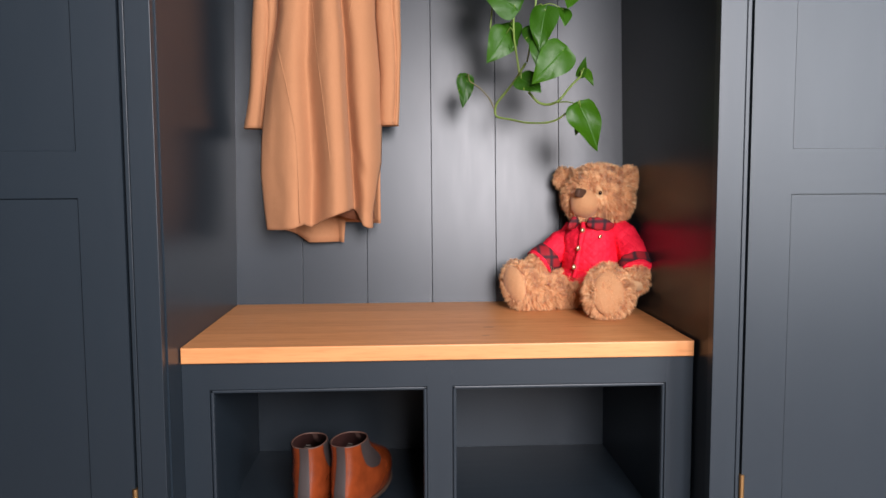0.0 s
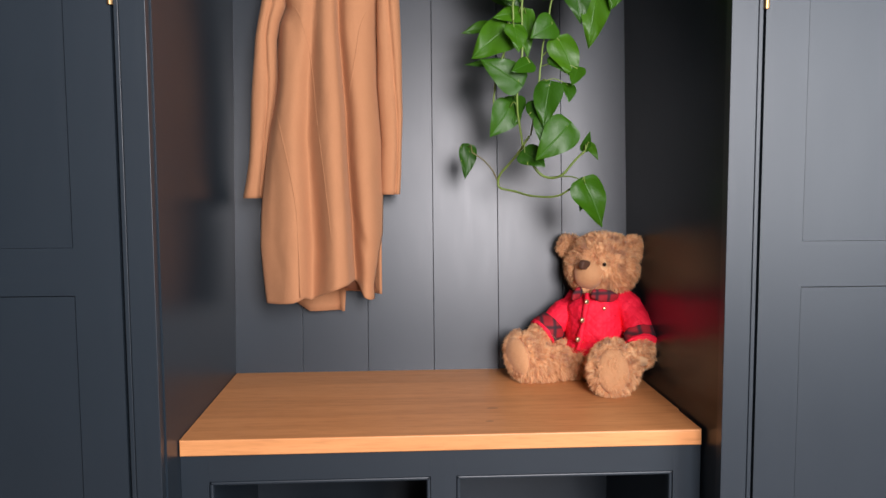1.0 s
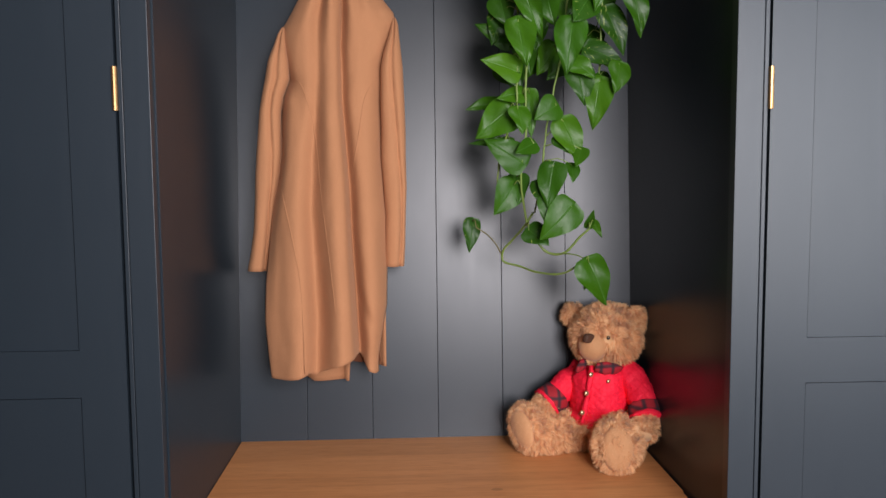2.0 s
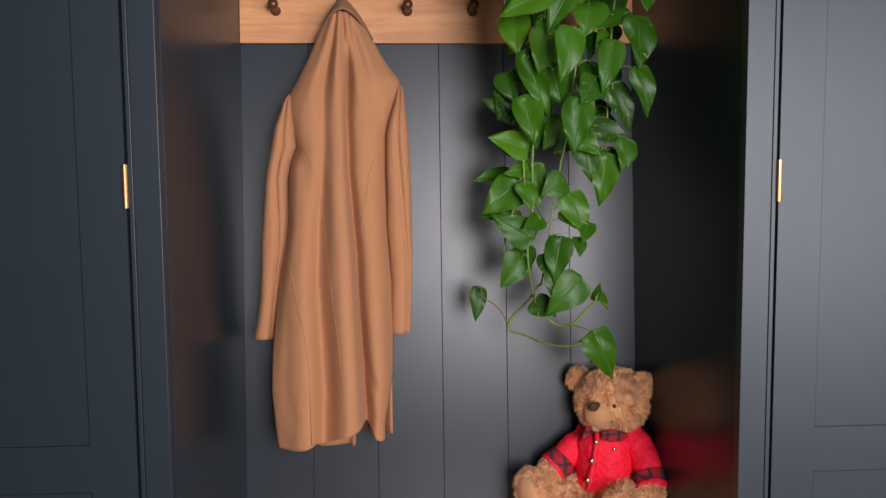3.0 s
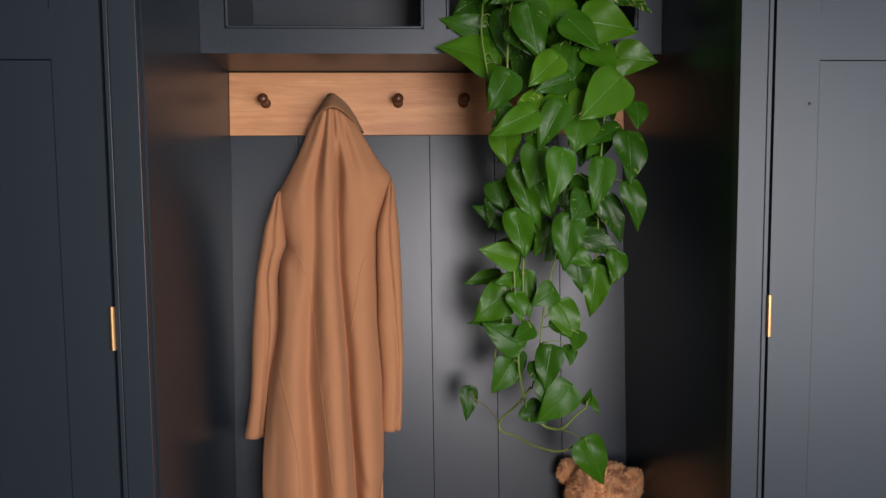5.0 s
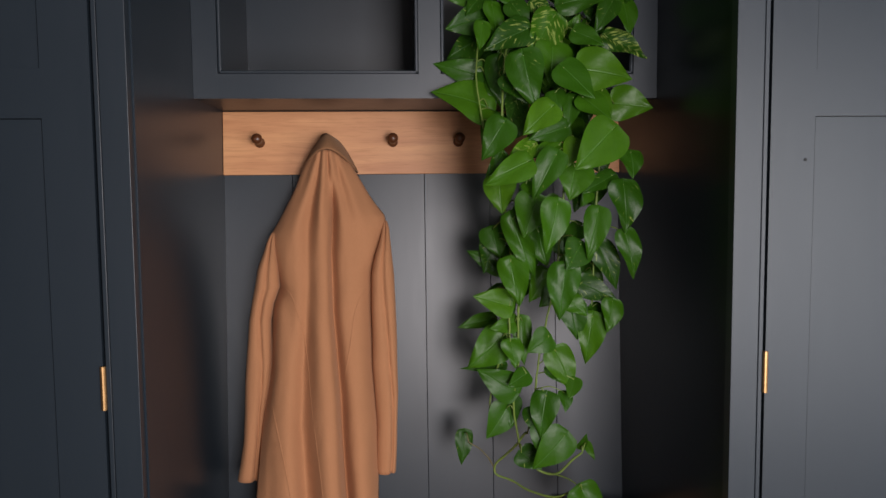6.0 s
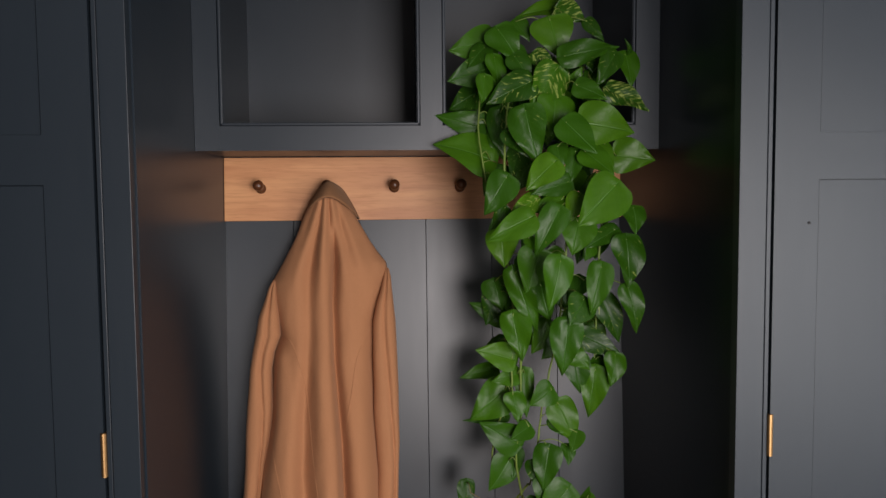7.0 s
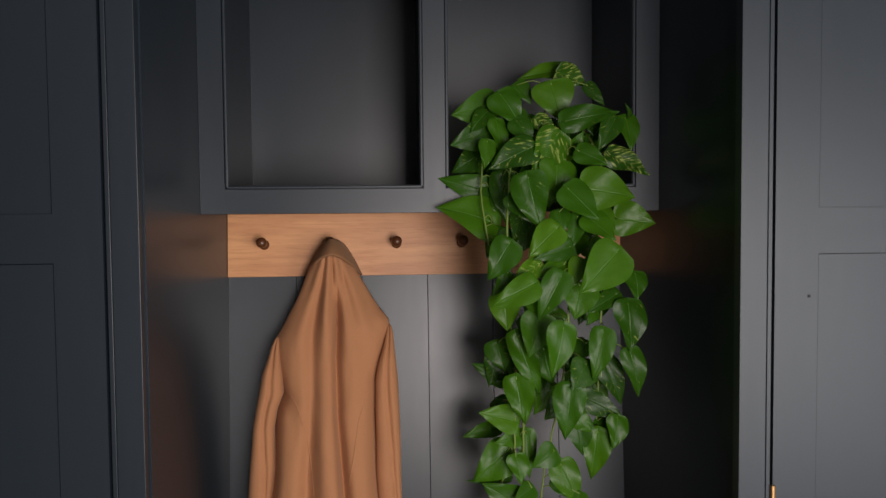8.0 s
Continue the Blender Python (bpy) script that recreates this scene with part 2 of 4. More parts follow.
def face_frame(owner, y, x0, x1, z0, z1, openings, zo0, zo1):
    """A face frame with beaded openings; openings are pairs of x."""
    ps = []
    cuts = [x0, *[v for o in openings for v in o], x1]
    d = 0.0075
    for a, b in zip(cuts[0::2], cuts[1::2]):
        ps.append(part("frame_stile", block(a + (d if a != x0 else 0), b - (d if b != x1 else 0), y, y + 0.022, z0, z1), PAINT_UP))
    for a, b in openings:
        ps.append(part("frame_rail", block(a - d + 0.00005, b + d - 0.00005, y + 0.0001, y + 0.022, zo1 + d, z1), PAINT_ACROSS))
        ps.append(part("frame_rail", block(a - d + 0.00005, b + d - 0.00005, y + 0.0001, y + 0.022, z0, zo0 - d), PAINT_ACROSS))
        r = 0.0031
        for xa, xb, za, zb in ((a - r, a - r, zo0 - d, zo1 + d), (b + r, b + r, zo0 - d, zo1 + d), (a - d, b + d, zo1 + r, zo1 + r), (a - d, b + d, zo0 - r, zo0 - r)):
            bx0, bx1, bz0, bz1 = min(xa, xb) - r, max(xa, xb) + r, min(za, zb) - r, max(za, zb) + r
            ps.append(part("bead", block(bx0 + (d - r if za == zb else 0), bx1 - (d - r if za == zb else 0), y, y + 0.012, bz0 + (d - r if xa == xb else 0), bz1 - (d - r if xa == xb else 0), 0.0019), PAINT_UP))
            ps.append(part("bead_backing", block(bx0 - 0.0005, bx1 + 0.0005, y + 0.004, y + 0.0215, bz0 - 0.0005, bz1 + 0.0005), PAINT_UP))
    under(owner, ps)


face_frame(bench, 0.105, -0.5005, 0.5025, 0.0, 0.4485, [(-0.441, -0.034), (0.030, 0.441)], 0.108, 0.388)
under(bench, [
    part("cubby_floor", block(-0.5, 0.5025, 0.1275, 0.60, 0.085, 0.1), PAINT_ACROSS),
    part("cubby_side", block(-0.5, -0.449, 0.1275, 0.60, 0.1005, 0.448), PAINT_GLOSS),
    part("cubby_side", block(0.449, 0.5025, 0.1275, 0.60, 0.1005, 0.448), PAINT_GLOSS),
    part("divider", block(-0.022, 0.020, 0.1275, 0.60, 0.1005, 0.448), PAINT_GLOSS),
    part("cubby_back", block(-0.5, 0.5025, 0.6005, 0.615, 0.0, 0.448), PAINT_UP),
])
bench_top = thing("bench_seat", 0, 0.36, 0.452, "honey coloured oak bench top of joined staves", "bench top")


def stave(y0, y1, front):
    bm = block(-0.4995, 0.5005 if front else 0.5035, y0, y1, 0.449, 0.480)
    if front:
        edges = [e for e in bm.edges if all(abs(v.co.y - y0) < 1e-5 for v in e.verts)]
        bmesh.ops.bevel(bm, geom=edges, offset=0.0025, segments=3, profile=0.5, affect="EDGES")
    return bm


under(bench_top, [part("stave", stave(y0, y1, y0 < 0.1), OAK_TOP)
                  for y0, y1 in ((0.095, 0.232), (0.23205, 0.362), (0.36205, 0.497), (0.49705, 0.624))])
for kx, ky, kr in ((0.112, 0.268, 0.013), (0.096, 0.176, 0.009)):
    bm = bmesh.new()
    ring = [bm.verts.new((kx + kr * (1 + 0.25 * noise.noise((math.cos(a), math.sin(a), kx * 9))) * math.cos(a), ky + 0.55 * kr * math.sin(a), 0.48025)) for a in (2 * math.pi * k / 18 for k in range(18))]
    bm.faces.new(ring)
    under(bench_top, [part("knot", bm, KNOT, label="darker knot in the oak")])

# ---- peg rail ----
peg_rail = thing("peg_rail", 0, 0.70, 1.73, "oak peg rail board with turned brown wooden pegs", "peg rail")
under(peg_rail, [part("board", raked(-0.5005, 0.507, 1.653, 1.811, 0.0004, 0.018, 0.0012), OAK_RAIL)])
for x in (-0.409, -0.2425, -0.0765, 0.090):
    y0, z0 = wall_y(1.735) - 0.018, 1.733
    prof = [(0.0, 0.0125), (0.003, 0.0128), (0.006, 0.0095), (0.020, 0.0080), (0.036, 0.0082), (0.042, 0.0120), (0.049, 0.0134), (0.055, 0.0118), (0.059, 0.0060), (0.060, 0.0015)]
    under(peg_rail, [part("peg", tube([(x, y0 - d, z0 + 0.16 * d) for d, _ in prof], [r for _, r in prof], 16), WALNUT, label="turned brown wooden peg", smooth=True)])

# ---- upper cubby unit ----
unit = thing("wall_cubby_unit", 0, 0.6, 1.812, "slate blue painted wall unit with two open cubbies", "shelf unit")
UNIT_TOP = TOP - 0.02
face_frame(unit, 0.423, -0.5005, 0.5065, 1.812, UNIT_TOP, [(-0.441, -0.0275), (0.0345, 0.4465)], 1.8715, 2.40)
under(unit, [
    part("base_panel", block(-0.5005, 0.5065, 0.4455, 0.80, 1.8135, 1.864), PAINT_ACROSS),
    part("side", block(-0.5005, -0.449, 0.4455, 0.80, 1.8645, UNIT_TOP), PAINT_GLOSS),
    part("side", block(0.4545, 0.5065, 0.4455, 0.80, 1.8645, UNIT_TOP), PAINT_GLOSS),
    part("divider", block(-0.019, 0.026, 0.4455, 0.80, 1.8645, UNIT_TOP), PAINT_GLOSS),
    part("back_panel", block(-0.5005, 0.5065, 0.8005, 0.815, 1.8135, UNIT_TOP), PAINT_WALL),
])

# ---- camel coat ----


def wool(name, dark, light):
    m, nt, p = material(name)
    fine, cloud = noise_of(nt, 420, 5, rough=0.7), noise_of(nt, 9, 4)
    c = mix_of(nt, fine, dark, light)
    nt.links.new(mix_of(nt, range_of(nt, cloud, 0.0, 0.5), c, dark), p.inputs["Base Color"])
    p.inputs["Roughness"].default_value = 0.92
    p.inputs["Sheen Weight"].default_value, p.inputs["Sheen Roughness"].default_value = 0.10, 0.45
    p.inputs["Sheen Tint"].default_value = (1.0, 0.8, 0.6, 1)
    p.inputs["Specular IOR Level"].default_value = 0.25
    nt.links.new(bump_of(nt, fine, 0.6, 0.0012, bump_of(nt, noise_of(nt, 70, 4), 0.25, 0.002)), p.inputs["Normal"])
    return m


CAMEL = wool("camel_wool", (0.350, 0.160, 0.075), (0.50, 0.236, 0.118))
CAMEL_UNDER = wool("camel_wool_collar", (0.22, 0.105, 0.048), (0.32, 0.16, 0.078))
# Brown of the lining, with the shade under the front fold in its colour.
SHADED_LINING = plain("coat_lining_shaded", (0.13, 0.045, 0.022), 0.5, 0, 90, 0.2)


def lerp_table(rows, z, col):
    zs = [r[0] for r in rows]
    return float(np.interp(-z, [-v for v in zs], [r[col] for r in rows]))


# height, edge on the one side, edge on the other
COAT = [(1.725, -0.257, -0.219), (1.700, -0.278, -0.200), (1.666, -0.296, -0.176), (1.632, -0.308, -0.156), (1.604, -0.320, -0.140),
        (1.577, -0.334, -0.122), (1.550, -0.348, -0.100), (1.529, -0.360, -0.098), (1.509, -0.372, -0.104), (1.482, -0.376, -0.112),
        (1.448, -0.371, -0.122), (1.414, -0.363, -0.130), (1.380, -0.357, -0.130), (1.332, -0.372, -0.131), (1.264, -0.376, -0.128),
        (1.196, -0.377, -0.127), (1.128, -0.385, -0.123), (1.060, -0.394, -0.119), (0.977, -0.400, -0.122), (0.895, -0.406, -0.124),
        (0.812, -0.407, -0.126), (0.729, -0.399, -0.126), (0.650, -0.389, -0.126)]
# height and place of the folds: two valleys and a sharp fold edge
VALLEY_A = [(1.655, -0.253), (1.614, -0.270), (1.533, -0.279), (1.397, -0.279), (1.291, -0.285),
        (1.199, -0.293), (1.069, -0.298), (0.939, -0.291), (0.810, -0.285), (0.702, -0.288)]
VALLEY_B = [(1.655, -0.218), (1.601, -0.222), (1.465, -0.228), (1.330, -0.225), (1.224, -0.217),
        (1.133, -0.210), (1.002, -0.205), (0.873, -0.198), (0.744, -0.192)]
FRONT_Y = [(1.70, 0.600), (1.60, 0.590), (1.50, 0.570), (1.35, 0.535), (1.20, 0.505), (1.00, 0.470), (0.85, 0.445), (0.65, 0.425)]


def coat_front(u, z):
    """The hanging front layer: place across it u (0 to 1) at height z."""
    x0, x1 = lerp_table(COAT, z, 1), lerp_table(COAT, z, 2)
    x1 -= 0.020 * min(1.0, max(0.0, (0.84 - z) / 0.12))
    x = x0 + (x1 - x0) * u
    yf = lerp_table(FRONT_Y, z, 1)
    low = min(1.0, max(0.0, (1.45 - z) / 0.6))
    ye = min(wall_y(z) - 0.05, yf + 0.048 + 0.055 * low * u)
    y = ye - (ye - yf) * math.sin(math.pi * min(1, max(0, u))) ** 0.55
    a, b = x - lerp_table(VALLEY_A, z, 1), x - lerp_table(VALLEY_B, z, 1)
    top = min(1.0, max(0.0, (1.68 - z) / 0.12))
    grow = top * (0.4 + 0.6 * low)
    y += 0.042 * grow * math.exp(-(a / (0.017 if a < 0 else 0.019 + 0.012 * low)) ** 2)
    y += 0.068 * top * (0.45 + 0.55 * low) * math.exp(-(b / (0.0065 if b < 0 else 0.015 + 0.004 * low)) ** 2)
    y -= 0.021 * grow * math.exp(-((b + 0.030) / 0.026) ** 2)
    y -= 0.014 * grow * math.exp(-((b - 0.050) / 0.022) ** 2)
    y -= 0.012 * grow * math.exp(-((a + 0.045) / 0.030) ** 2)
    # pleats that run out from the hook
    fan = math.exp(-((z - 1.60) / 0.11) ** 2)
    spread = (x + 0.236) / (0.03 + max(0.0, 1.70 - z) * 0.42)
    y += 0.0090 * fan * math.exp(-(spread / 0.8) ** 2) * math.sin(spread * 12.0 + 0.6)
    # the body falls back behind the sleeves under the arms
    y += 0.040 * math.exp(-((x - x1) / 0.015) ** 2 - ((z - 1.18) / 0.24) ** 2)
    y += 0.040 * math.exp(-((x - x0) / 0.016) ** 2 - ((z - 1.22) / 0.25) ** 2)
    # pulled creases that run in from the armholes
    y += 0.007 * math.exp(-((x - x0 - 0.010 - (1.385 - z) * 0.5) / 0.016) ** 2 - ((z - 1.375) / 0.035) ** 2)
    # a soft dent under the shoulder and a pulled crease by the hip
    y += 0.008 * math.exp(-((x + 0.325) / 0.020) ** 2 - ((z - 1.33) / 0.06) ** 2)
    y += 0.004 * math.exp(-((x + 0.170 + (z - 0.83) * 0.35) / 0.010) ** 2 - ((z - 0.83) / 0.055) ** 2)
    y += 0.004 * noise.noise((x * 14, z * 4, 2.0)) + 0.0015 * noise.noise((x * 50, z * 16, 5.0))
    return x, y


HEM = [(0.000, 0.682), (0.145, 0.683), (0.273, 0.687), (0.368, 0.696), (0.415, 0.688), (0.585, 0.709), (0.791, 0.728), (0.820, 0.728), (0.860, 0.716), (0.917, 0.689), (0.970, 0.683), (1.000, 0.683)]


def coat_sheet(rows, cols):
    bm = bmesh.new()
    grid = []
    for i in range(rows + 1):
        v = i / rows
        line = []
        for j in range(cols + 1):
            u = j / cols
            hem = float(np.interp(u, [h[0] for h in HEM], [h[1] for h in HEM]))
            z = 1.710 + (hem - 1.710) * v
            x, y = coat_front(u, z)
            line.append(bm.verts.new((x, y, z)))
        grid.append(line)
    for a, b in zip(grid, grid[1:]):
        for j in range(cols):
            bm.faces.new((a[j], a[j + 1], b[j + 1], b[j]))
    return bm


def coat_back(rows, cols):
    """The layer against the wall; it hangs lower than the front."""
    bm = bmesh.new()
    grid = []
    for i in range(rows + 1):
        v = i / rows
        line = []
        for j in range(cols + 1):
            u = j / cols
            step = 0.694 - 0.052 * min(1.0, u / 0.3) if u < 0.66 else 0.693
            z = 1.690 + (step - 1.690) * v
            x0, x1 = lerp_table(COAT, z, 1), lerp_table(COAT, z, 2)
            y = min(wall_y(z) - 0.02, lerp_table(FRONT_Y, z, 1) + 0.14 + 0.05 * v) - 0.012 + 0.008 * math.sin(u * 13) - (0.022 if u >= 0.62 else 0) * v
            edge = min(1.0, 6 * min(u, 1 - u))
            y = coat_front(0 if u < 0.5 else 1, z)[1] * (1 - edge) + y * edge
            line.append(bm.verts.new((x0 + 0.002 + (x1 - x0 - 0.004) * u, y, z)))
        grid.append(line)
    for a, b in zip(grid, grid[1:]):
        for j in range(cols):
            bm.faces.new((a[j], a[j + 1], b[j + 1], b[j]))
    return bm


def thick(ob, t, offset=0.0):
    s = ob.modifiers.new("cloth", "SOLIDIFY")
    s.thickness, s.offset = t, offset
    return ob


SLEEVE_L = [(1.513, -0.370, -0.366), (1.493, -0.380, -0.364), (1.467, -0.387, -0.361), (1.427, -0.401, -0.355), (1.386, -0.408, -0.353),
        (1.346, -0.416, -0.368), (1.305, -0.423, -0.375), (1.265, -0.426, -0.375), (1.210, -0.431, -0.374), (1.156, -0.435, -0.379),
        (1.087, -0.437, -0.392), (1.018, -0.441, -0.400), (0.962, -0.450, -0.405), (0.925, -0.458, -0.407)]
SLEEVE_R = [(1.538, -0.101, -0.095), (1.519, -0.105, -0.090), (1.492, -0.111, -0.088), (1.452, -0.124, -0.084), (1.412, -0.132, -0.080),
        (1.330, -0.133, -0.077), (1.262, -0.132, -0.075), (1.193, -0.133, -0.075), (1.124, -0.128, -0.074), (1.054, -0.124, -0.077),
        (0.984, -0.127, -0.079), (0.932, -0.128, -0.082)]


def sleeve(rows, y_top, y_cuff, seed):
    bm = bmesh.new()
    rings, n, sides = [], 60, 40
    z0, z1 = rows[0][0], rows[-1][0]
    for i in range(n + 1):
        v = i / n
        z = z0 + (z1 - z0) * v
        xa, xb = lerp_table(rows, z, 1), lerp_table(rows, z, 2)
        xc, rx = (xa + xb) / 2, (xb - xa) / 2
        yc = y_top + (y_cuff - y_top) * min(1, v * 1.15)
        ry = 0.030 * min(1.0, (0.01 + 5.5 * v) ** 0.7)
        yc += 0.020 * max(0.0, 1 - v / 0.12)
        ring = []
        for k in range(sides):
            a = 2 * math.pi * k / sides
            ca, sa = math.cos(a), math.sin(a)
            crease = 1 + 0.05 * noise.noise((ca * 1.5, sa * 1.5, z * 5 + seed)) + 0.03 * noise.noise((ca * 3, sa * 3, z * 14 + seed))
            fold = -0.012 * math.exp(-((ca - 0.25 - 0.3 * math.sin(z * 7 + seed)) / 0.16) ** 2) * (sa < 0)
            ring.append(bm.verts.new((xc + rx * math.copysign(abs(ca) ** 0.85, ca), yc + (ry * crease) * math.copysign(abs(sa) ** 0.8, sa) - fold, z)))
        rings.append(ring)
    for a, b in zip(rings, rings[1:]):
        for k in range(sides):
            bm.faces.new((a[k], a[(k + 1) % sides], b[(k + 1) % sides], b[k]))
    bm.faces.new(rings[0][::-1])
    return bm


def collar_shell():
    bm = bmesh.new()
    grid = []
    for i in range(13):
        t = i / 12
        line = []
        for j in range(25):
            s = j / 12 - 1
            drop = 0.036 + 0.056 * abs(s) ** 1.8
            x = -0.2365 + s * (0.012 + 0.057 * t ** 0.65) + 0.002 * t
            z = 1.7480 - t * drop - 0.006 * s * s * (1 - t)
            y = 0.605 + 0.075 * s * s - 0.022 * t * (1 - s * s) + 0.03 * (1 - t) ** 2
            line.append(bm.verts.new((x, y, z)))
        grid.append(line)
    for a, b in zip(grid, grid[1:]):
        for j in range(24):
            bm.faces.new((a[j], a[j + 1], b[j + 1], b[j]))
    return bm


def seam(rows, n=40):
    """A fine stitched ridge lying on the coat's front; rows of height and x."""
    line = smooth_line([(x, 0, z) for z, x in rows], n)
    pts = []
    for p in line:
        x0, x1 = lerp_table(COAT, p.z, 1), lerp_table(COAT, p.z, 2)
        u = min(0.99, max(0.01, (p.x - x0) / (x1 - x0)))
        pts.append((p.x, coat_front(u, p.z)[1] - 0.0018, p.z))
    return tube(pts, 0.0017, 6)


coat = thing("coat", -0.24, 0.6, 0.66, "long camel wool coat hung from a peg by its collar", "coat")
body = thick(part("body", coat_sheet(150, 120), CAMEL, smooth=True), 0.004)
body_back = thick(part("back_layer", coat_back(60, 50), CAMEL, smooth=True), 0.004)
arm_l = thick(part("sleeve", sleeve(SLEEVE_L, 0.594, 0.566, 1.0), CAMEL, smooth=True), 0.003)
arm_r = thick(part("sleeve", sleeve(SLEEVE_R, 0.602, 0.570, 7.0), CAMEL, smooth=True), 0.003)
neck = thick(part("collar", collar_shell(), CAMEL_UNDER, label="turned-up collar seen from its brown underside", smooth=True), 0.005)
# Added lining strip; its dark colour also stands for shade inside the hem.
bm = bmesh.new()
top_row, low_row = [], []
for k in range(15):
    f = k / 14
    x = -0.318 + 0.165 * f
    top_row.append(bm.verts.new((x, 0.536, 0.80)))
    low_row.append(bm.verts.new((x + 0.012 * f, 0.530 + 0.010 * math.sin(9 * f), 0.712 + 0.012 * math.sin(5 * f + 0.5))))
for k in range(14):
    bm.faces.new((top_row[k], top_row[k + 1], low_row[k + 1], low_row[k]))
facing = thick(part("lining", bm, SHADED_LINING, label="brown lining inside the hem, darkened for the shade there", smooth=True), 0.002)
under(coat, [body, body_back, arm_l, arm_r, neck, facing])
SEAMS = ([(1.488, -0.376), (1.419, -0.361), (1.396, -0.348), (1.383, -0.333), (1.365, -0.319), (1.331, -0.306), (1.278, -0.293), (1.198, -0.281), (1.132, -0.275), (1.013, -0.259), (0.934, -0.249), (0.830, -0.237), (0.745, -0.227)],
         [(1.199, -0.369), (1.159, -0.371), (1.107, -0.363), (1.014, -0.340), (0.910, -0.320), (0.806, -0.313), (0.700, -0.310)],
         [(1.432, -0.124), (1.384, -0.149), (1.330, -0.171), (1.263, -0.182), (1.197, -0.193), (1.144, -0.202)])
under(coat, [part("seam", seam(s), CAMEL, smooth=True) for s in SEAMS])

# ---- ankle boots in the cubby ----


def leather(name, base, rough):
    m, nt, p = material(name)
    n, big = noise_of(nt, 220, 4), noise_of(nt, 16, 4)
    c = ramp_of(nt, big, [(0.3, tuple(v * 0.55 for v in base)), (0.55, base), (0.75, tuple(min(1, v * 1.3) for v in base))])
    nt.links.new(c, p.inputs["Base Color"])
    nt.links.new(range_of(nt, big, rough + 0.1, rough - 0.08), p.inputs["Roughness"])
    nt.links.new(bump_of(nt, n, 0.15, 0.0006, bump_of(nt, noise_of(nt, 30, 3), 0.3, 0.002)), p.inputs["Normal"])
    p.inputs["Coat Weight"].default_value, p.inputs["Coat Roughness"].default_value = 0.3, 0.2
    return m


TAN = leather("tan_leather", (0.225, 0.042, 0.011), 0.22)
LINING_SEAM = leather("boot_seam", (0.10, 0.050, 0.040), 0.6)
PRINT = plain("faded_print", (0.10, 0.085, 0.07), 0.7)
ELASTIC = plain("grey_elastic", (0.040, 0.028, 0.026), 0.7, 0, 400, 0.2, 0.4, 0.001)
BOOT_LINING = leather("boot_lining", (0.035, 0.012, 0.010), 0.5)
SOLE = plain("boot_sole", (0.075, 0.045, 0.030), 0.7, 0, 90, 0.2)
STITCH = plain("edge_binding", (0.11, 0.055, 0.040), 0.6, 0, 200)
# height, heel end, toe end, half width, along the boot
LAST = [(0.000, 0.012, 0.270, 0.037), (0.010, 0.004, 0.279, 0.043), (0.026, -0.004, 0.284, 0.046), (0.042, -0.009, 0.283, 0.049), (0.054, -0.009, 0.278, 0.049),
        (0.066, -0.006, 0.264, 0.047), (0.078, -0.003, 0.240, 0.045), (0.090, 0.000, 0.210, 0.043), (0.104, 0.003, 0.178, 0.0405), (0.118, 0.005, 0.148, 0.038), (0.134, 0.005, 0.122, 0.0365), (0.150, 0.002, 0.108, 0.037)]


def boot_ring(z, inset=0.0, sides=44):
    heel, toe, half = (float(np.interp(z, [r[0] for r in LAST], [r[k] for r in LAST])) for k in (1, 2, 3))
    heel, toe, half = heel + inset, toe - inset, half - inset
    out = []
    for k in range(sides):
        a = 2 * math.pi * k / sides
        ca, sa = math.cos(a), math.sin(a)
        y = (heel + toe) / 2 - (toe - heel) / 2 * ca
        f = (y - heel) / (toe - heel)
        waist = 1 + (0.10 * math.sin(f * math.pi * 2.0 - 2.2) if z < 0.07 else 0)
        out.append((half * waist * math.copysign(abs(sa) ** 0.8, sa), y, z))
    return out


def loft(rings, bm=None, cap0=True, cap1=True):
    bm = bm or bmesh.new()
    vs = [[bm.verts.new(p) for p in r] for r in rings]
    n = len(vs[0])
    for a, b in zip(vs, vs[1:]):
        for k in range(n):
            bm.faces.new((a[k], a[(k + 1) % n], b[(k + 1) % n], b[k]))
    if cap0:
        bm.faces.new(vs[0][::-1])
    if cap1:
        bm.faces.new(vs[-1])
    return bm


def patch_on_boot(a0, a1, z0, z1, out, round_end=True):
    """A strip that lies on the shaft between two ring angles (degrees; 0 is the heel)."""
    bm = bmesh.new()
    grid, nz, na = [], 14, 8
    for i in range(nz + 1):
        z = z0 + (z1 - z0) * i / nz
        squeeze = math.sqrt(max(0.02, 1 - (1 - min(1, i / nz * 2.2)) ** 2)) if round_end else 1
        mid, half = (a0 + a1) / 2, (a1 - a0) / 2 * squeeze
        heel, toe, hw = (float(np.interp(z, [r[0] for r in LAST], [r[k] for r in LAST])) for k in (1, 2, 3))
        line = []
        for j in range(na + 1):
            a = radians(mid + half * (2 * j / na - 1))
            sa = math.sin(a)
            line.append(bm.verts.new(((hw + out) * math.copysign(abs(sa) ** 0.8, sa), (heel + toe) / 2 - ((toe - heel) / 2 + out) * math.cos(a), z)))
        grid.append(line)
    for a, b in zip(grid, grid[1:]):
        for j in range(na):
            bm.faces.new((a[j], a[j + 1], b[j + 1], b[j]))
    return bm


